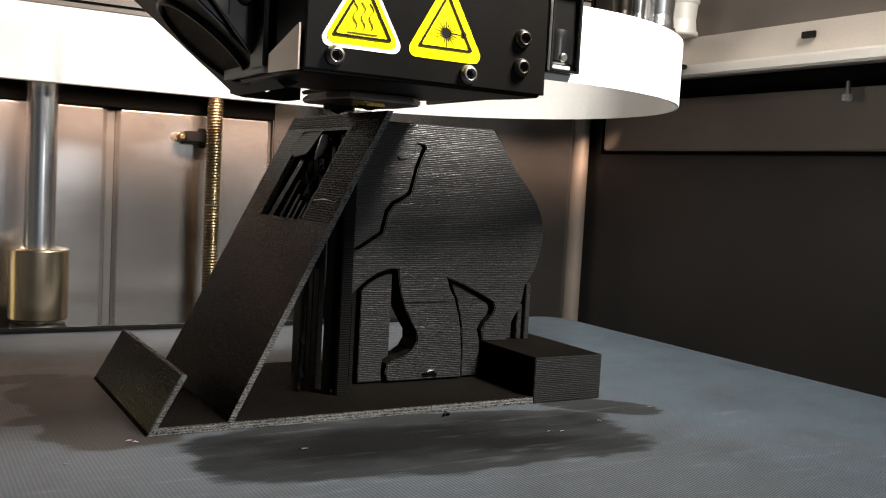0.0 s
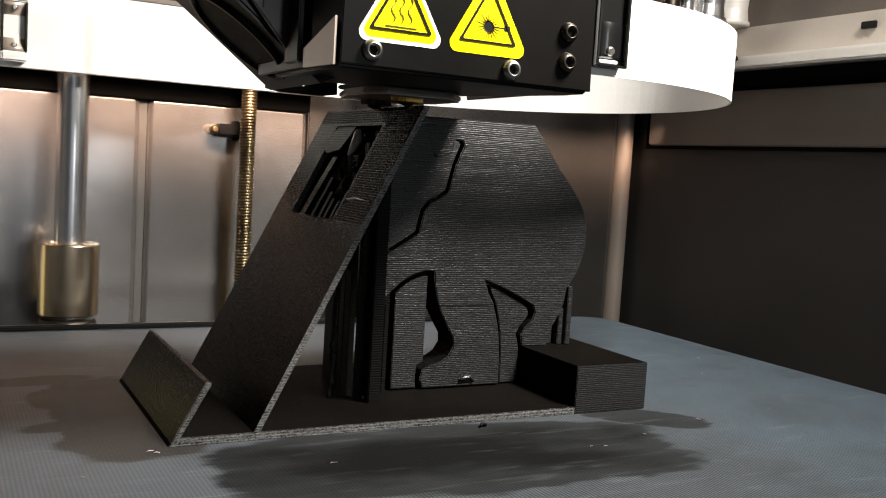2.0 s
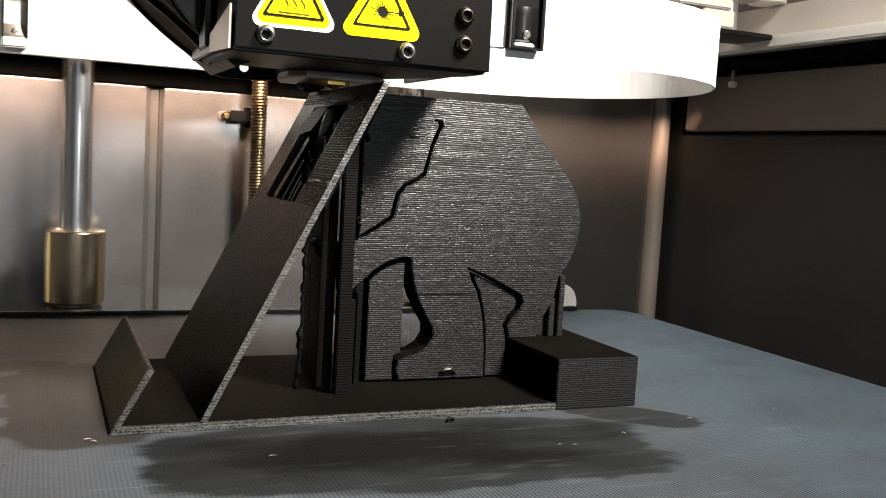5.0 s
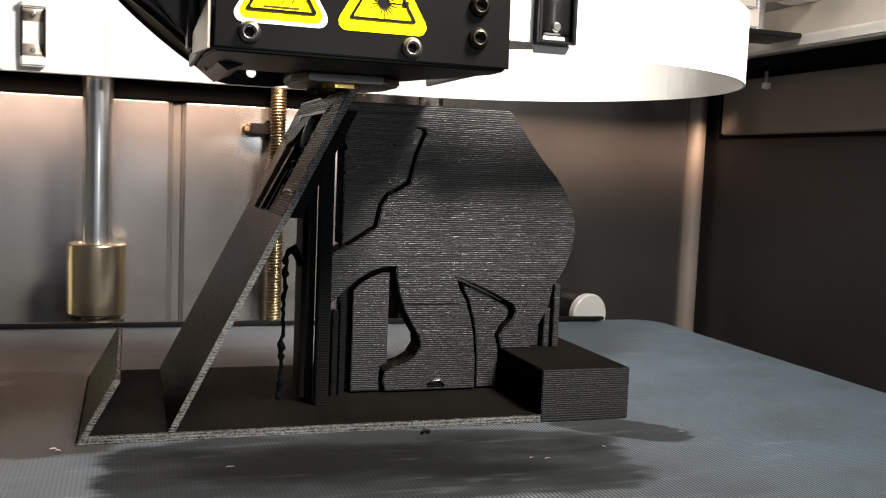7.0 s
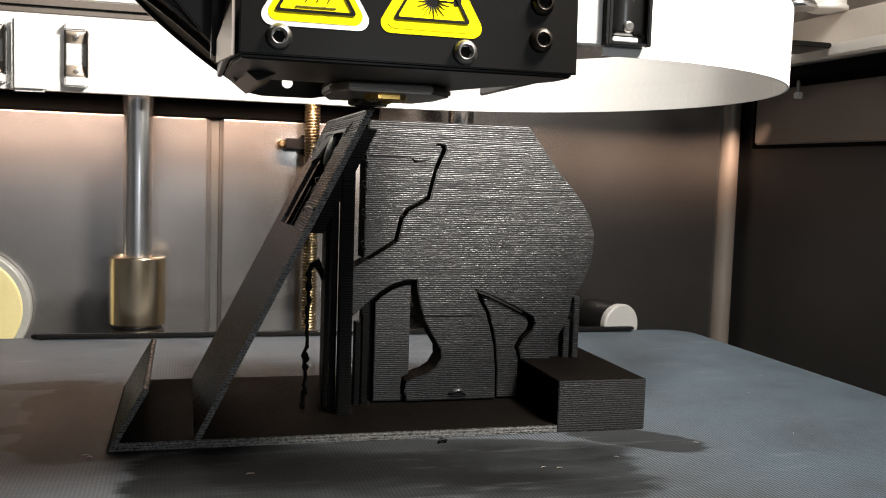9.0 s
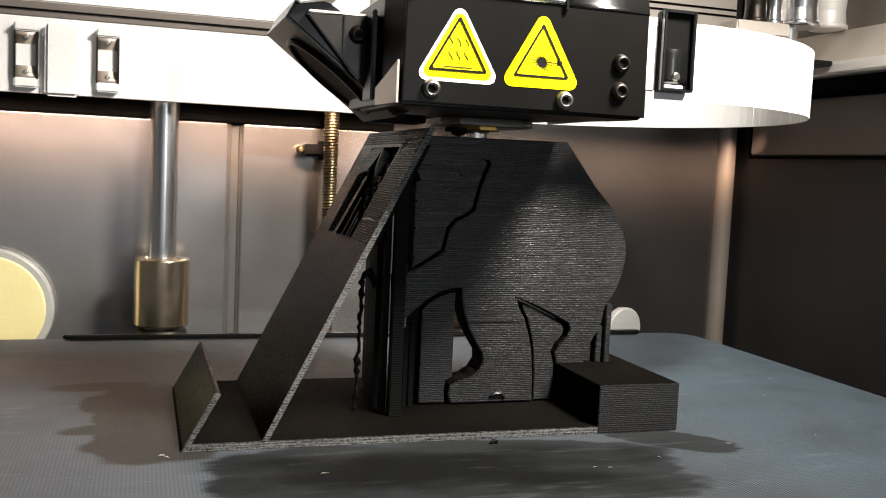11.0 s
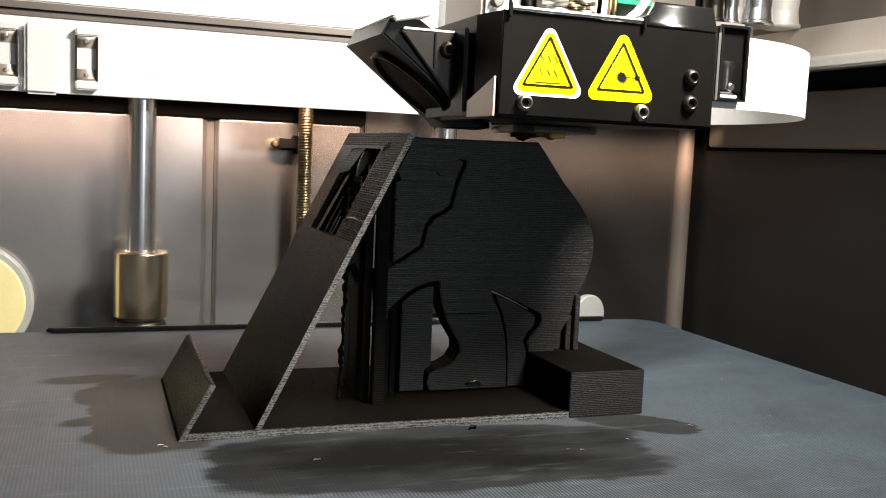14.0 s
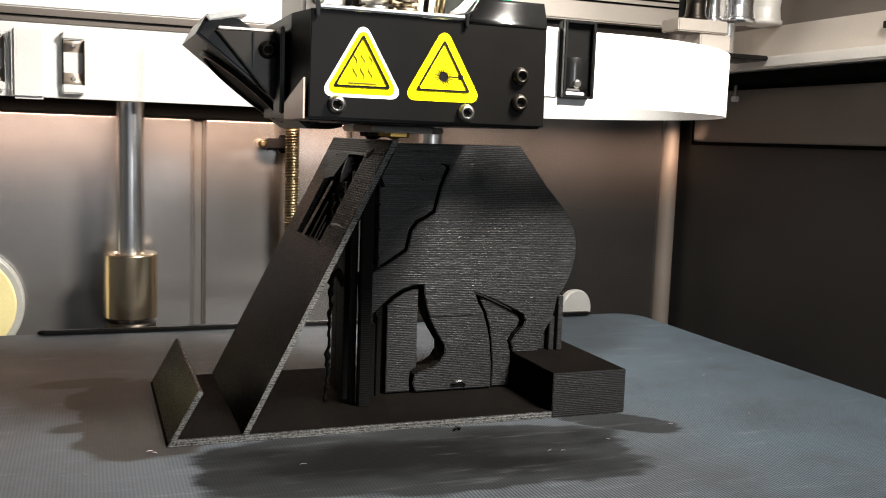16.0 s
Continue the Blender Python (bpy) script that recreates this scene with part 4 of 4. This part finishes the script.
    part("drip_blob", tube(B(), [(-0.0040, 0.0165, 0.0024), (-0.0030, 0.0175, 0.0012), (-0.0012, 0.0185, 0.0010), (0.0016, 0.0190, 0.0016)], [0.0008, 0.0013, 0.0015, 0.0007], 8), M_INK, noz, "black drip of filament")
    # cable connector at the end
    con = part("connector", box(B(), (0.0455, -0.0190, 0.0143), (0.0560, -0.0160, 0.0370), 0.0004), M_DUCT, head, "black cable connector frame")
    bm, rows, py, pz = B(), [], -0.0192, 0.0166
    for i in range(15):
        rows.append([bm.verts.new((q, py + d, pz)) for q, d in ((0.0466, 0.0), (0.0548, 0.0), (0.0548, 0.003), (0.0466, 0.003))])
        ang = math.radians(21) * min(1.0, max(0.0, (i - 5) / 3))
        py, pz = py + 0.0014 * math.sin(ang), pz + 0.0014 * math.cos(ang)
    for a, b in zip(rows, rows[1:]):
        for k in range(4):
            bm.faces.new((a[k], a[(k + 1) % 4], b[(k + 1) % 4], b[k])).smooth = k in (0, 2)
    bm.faces.new(rows[0][::-1]), bm.faces.new(rows[-1])
    part("connector_face", bm, M_GLOSS, con, "glossy black connector face")
    for lo, hi in (((0.0455, -0.0206, 0.0143), (0.0464, -0.0190, 0.0372)), ((0.0550, -0.0206, 0.0143), (0.0560, -0.0190, 0.0372)), ((0.0464, -0.0206, 0.0143), (0.0550, -0.0190, 0.0150)), ((0.0464, -0.0206, 0.0362), (0.0550, -0.0190, 0.0372))):
        part("connector_rim", box(B(), lo, hi, 0.0002), M_GLOSS, con)
    part("connector_slot", box(B(), (0.0470, -0.0200, 0.0152), (0.0530, -0.0191, 0.0162), 0.0002), M_WHITE, con)
    part("connector_lug", box(B(), (0.0300, -0.0176, 0.0143), (0.0454, -0.0160, 0.0350), 0.0004), M_WHITE, con, "pale connector carrier")
    part("connector_stud", lathe(B(), [(0.0013, 0.0), (0.0013, 0.0004), (0.0009, 0.0008)], pose(0.0507, -0.0193, 0.0186, 90, 0, 0), 20), M_STEEL, con, "small round stud")
    # upper works
    up_works = part("motor", box(B(), (-0.0200, -0.0240, 0.0345), (0.0050, 0.0010, 0.0600), 0.0015), M_DARKSTEEL, head, "dark extruder motor")
    part("boss", lathe(B(), [(0.0050, 0.0302), (0.0060, 0.0308), (0.0060, 0.0344), (0.0050, 0.0346)], pose(-0.0075, -0.0150, 0), 28), M_STEEL, up_works)
    for x, r in ((-0.0160, 0.0036), (-0.0080, 0.0040)):
        part("drive_gear", lathe(B(), [(r - 0.0006, 0.0330), (r, 0.0333), (r, 0.0346), (r - 0.0012, 0.0348), (r - 0.0012, 0.0356), (r, 0.0358), (r, 0.0372), (r - 0.0005, 0.0375)], pose(x, -0.0305, 0), 28), M_ALU if x < -0.01 else M_BUSH, head, "bright turned drive gear")
    part("gear_shelf", box(B(), (-0.0300, -0.0345, 0.0305), (0.0050, -0.0260, 0.0329), 0.0005), M_ALU_MATT, head)
    part("rear_mount", box(B(), (-0.0330, -0.0200, 0.0301), (-0.0210, 0.0100, 0.0520), 0.0010), M_BEIGE, head, "beige metal mount behind the gears")
    part("strap", tube(B(), [(0.0040, -0.0350, 0.0335), (0.0070, -0.0345, 0.0352), (0.0100, -0.0335, 0.0385), (0.0125, -0.0320, 0.0420)], [0.0010, 0.0013, 0.0012, 0.0010], 8), M_WHITE, head, "white cable strap")
    part("mount_screw", lathe(B(), [(0.0016, 0.0), (0.0018, 0.0003), (0.0018, 0.0012), (0.0012, 0.0016)], pose(-0.0290, -0.0202, 0.0370, 90, 0, 0), 20), M_STEEL, head)
    part("circuit_board", box(B(), (0.0040, -0.0200, 0.0400), (0.0280, 0.0150, 0.0414), 0.0002), M_CIRCUIT, head, "green circuit board")
    for x in (-0.0022, 0.0010, 0.0026, 0.0042):
        part("wire", tube(B(), [(x, -0.026, 0.0320), (x, -0.027, 0.037), (x + 0.002, -0.024, 0.044), (x + 0.003, -0.018, 0.060)], 0.0008, 8), M_WHITE if x < 0.002 else M_SCREWROD, head)
    return head


HEAD = print_head()


def gantry():
    g = empty("gantry", pose(0, 0.239, 0.0845), "chrome cross rod carrying the print head", "gantry")
    for dy, dz in ((0.0340, 0.1050),):
        part("cross_rod", lathe(B(), [(0.0038, -0.48), (0.0040, -0.4795), (0.0040, -0.0105), (0.0038, -0.0100)], Matrix.Translation((0.345, dy, dz)) @ pose(0, 0, 0, 0, 90, 0), 24), M_CHROME, g)
    return g


GANTRY = gantry()


def corner_pulleys():
    g = empty("corner_pulleys", pose(0, 0, 0), "bright corner pulleys and spacers standing on the side beam", "pulley")
    part("foot", box(B(), (0.2855, 0.346, 0.1378), (0.3125, 0.360, 0.1436), 0.0006), M_BEIGE, g)
    part("foot", box(B(), (0.2985, 0.347, 0.1299), (0.3150, 0.360, 0.1377), 0.0006), M_BEIGE, g)
    part("post", lathe(B(), [(0.0034, 0.1299), (0.0037, 0.1302), (0.0037, 0.1448), (0.0034, 0.1450)], pose(0.3224, 0.360, 0), 24), M_CHROME, g, "bright short post")
    for x, y, r, z, m in ((0.3270, 0.360, 0.0086, 0.1451, M_CHROME), (0.3455, 0.363, 0.0080, 0.1459, M_ALU_MATT), (0.3010, 0.356, 0.0050, 0.1437, M_DARKSTEEL), (0.3100, 0.3555, 0.0040, 0.1437, M_CHROME)):
        part("pulley", lathe(B(), [(r, z), (r + 0.0008, z + 0.0004), (r + 0.0008, z + 0.0020), (r, z + 0.0026), (r - 0.0006, z + 0.008), (r, z + 0.016), (r + 0.0008, z + 0.0166), (r + 0.0008, z + 0.0190), (r, z + 0.0194)], pose(x, y, 0), 32), m, g, "bright belt pulley")
    part("shelf", box(B(), (0.2985, 0.3475, 0.1275), (0.3375, 0.372, 0.1298), 0.0005), M_DUCT, g, "dark shelf under the pulleys")


corner_pulleys()

# ---- flat cable: stiff short pieces laid along a loop ----
CABLE_Y, CABLE_Z0, CABLE_Z1, CABLE_N = 0.4045, 0.0968, 0.1190, 96


def flat_cable():
    thing = empty("flat_cable", pose(0, 0, 0), "wide white flat cable bent in a loop to the print head", "cable")
    part("fixed_run", box(B(), (-0.155, CABLE_Y - 0.0003, CABLE_Z0), (0.0580, CABLE_Y + 0.0004, CABLE_Z1 - 0.0001)), M_RIBBON, thing)
    kinds = [part("cable_piece", box(B(), (-0.00222, -h, CABLE_Z0), (0.00222, h, CABLE_Z1)), M_RIBBON, thing) for h in (0.00030, 0.00031)]
    out = list(kinds)
    for i in range(2, CABLE_N):
        ob = kinds[i % 2].copy()
        scene.collection.objects.link(ob)
        ob.parent = thing
        out.append(ob)
    return out


CABLE = flat_cable()


def cable_poses(hx, hy):
    """Poses of the cable's pieces while the head stands at hx, hy: straight run, bend, run to the head; its length stays the same."""
    yf, end = hy - 0.0165, hx + 0.046
    r = (CABLE_Y - yf) / 2
    centre = 0.2600 + hx / 2 - math.pi * r / 2
    tip = centre + r
    centre = max(centre, end + 0.004)
    a = tip - centre
    pts = [(0.055, CABLE_Y), (centre, CABLE_Y)]
    pts += [(centre + a * math.sin(math.pi * k / 90), yf + r + r * math.cos(math.pi * k / 90)) for k in range(1, 91)]
    pts += [(end, yf)]
    run = [0.0]
    for p, q in zip(pts, pts[1:]):
        run.append(run[-1] + math.dist(p, q))
    out = []
    for i in range(CABLE_N):
        s = run[-1] * (i + 0.5) / CABLE_N
        x, y = np.interp(s, run, [p[0] for p in pts]), np.interp(s, run, [p[1] for p in pts])
        x2, y2 = np.interp(s + 0.001, run, [p[0] for p in pts]), np.interp(s + 0.001, run, [p[1] for p in pts])
        x1, y1 = np.interp(s - 0.001, run, [p[0] for p in pts]), np.interp(s - 0.001, run, [p[1] for p in pts])
        out.append(pose(x, y, 0, 0, 0, math.degrees(math.atan2(y2 - y1, x2 - x1))))
    return out


# seconds, then the head's place in millimetres
HEAD_ROWS = [
    (0.0, 113.5, 238.0),
    (0.5, 113.1, 223.0),
    (1.0, 113.8, 208.5),
    (1.5, 115.4, 225.6),
    (2.0, 115.9, 241.3),
    (2.5, 115.2, 255.1),
    (3.0, 116.3, 272.4),
    (3.5, 114.4, 279.5),
    (4.0, 116.6, 275.7),
    (4.2, 115.2, 277.2),
    (6.5, 115.9, 254.7),
    (7.0, 116.9, 247.1),
    (7.5, 116.9, 238.3),
    (8.0, 117.0, 230.0),
    (8.5, 116.8, 221.7),
    (9.0, 116.3, 211.7),
    (9.5, 122.3, 248.4),
    (11.8, 140.1, 251.6),
    (12.0, 131.5, 250.3),
    (12.5, 121.4, 240.8),
    (13.0, 136.2, 242.3),
    (13.5, 151.3, 243.3),
    (14.0, 166.4, 245.7),
    (14.5, 166.4, 256.1),
    (15.0, 150.5, 253.6),
    (15.5, 134.7, 250.7),
    (16.0, 122.0, 249.2),
]


def motions():
    walk(HEAD, [(t, pose(x / 1000, y / 1000, 0.0845)) for t, x, y in HEAD_ROWS])
    walk(GANTRY, [(t, pose(0, y / 1000, 0.0845)) for t, x, y in HEAD_ROWS])
    laid = [(t, cable_poses(x / 1000, y / 1000)) for t, x, y in HEAD_ROWS]
    for i, piece in enumerate(CABLE):
        walk(piece, [(t, p[i]) for t, p in laid])


motions()
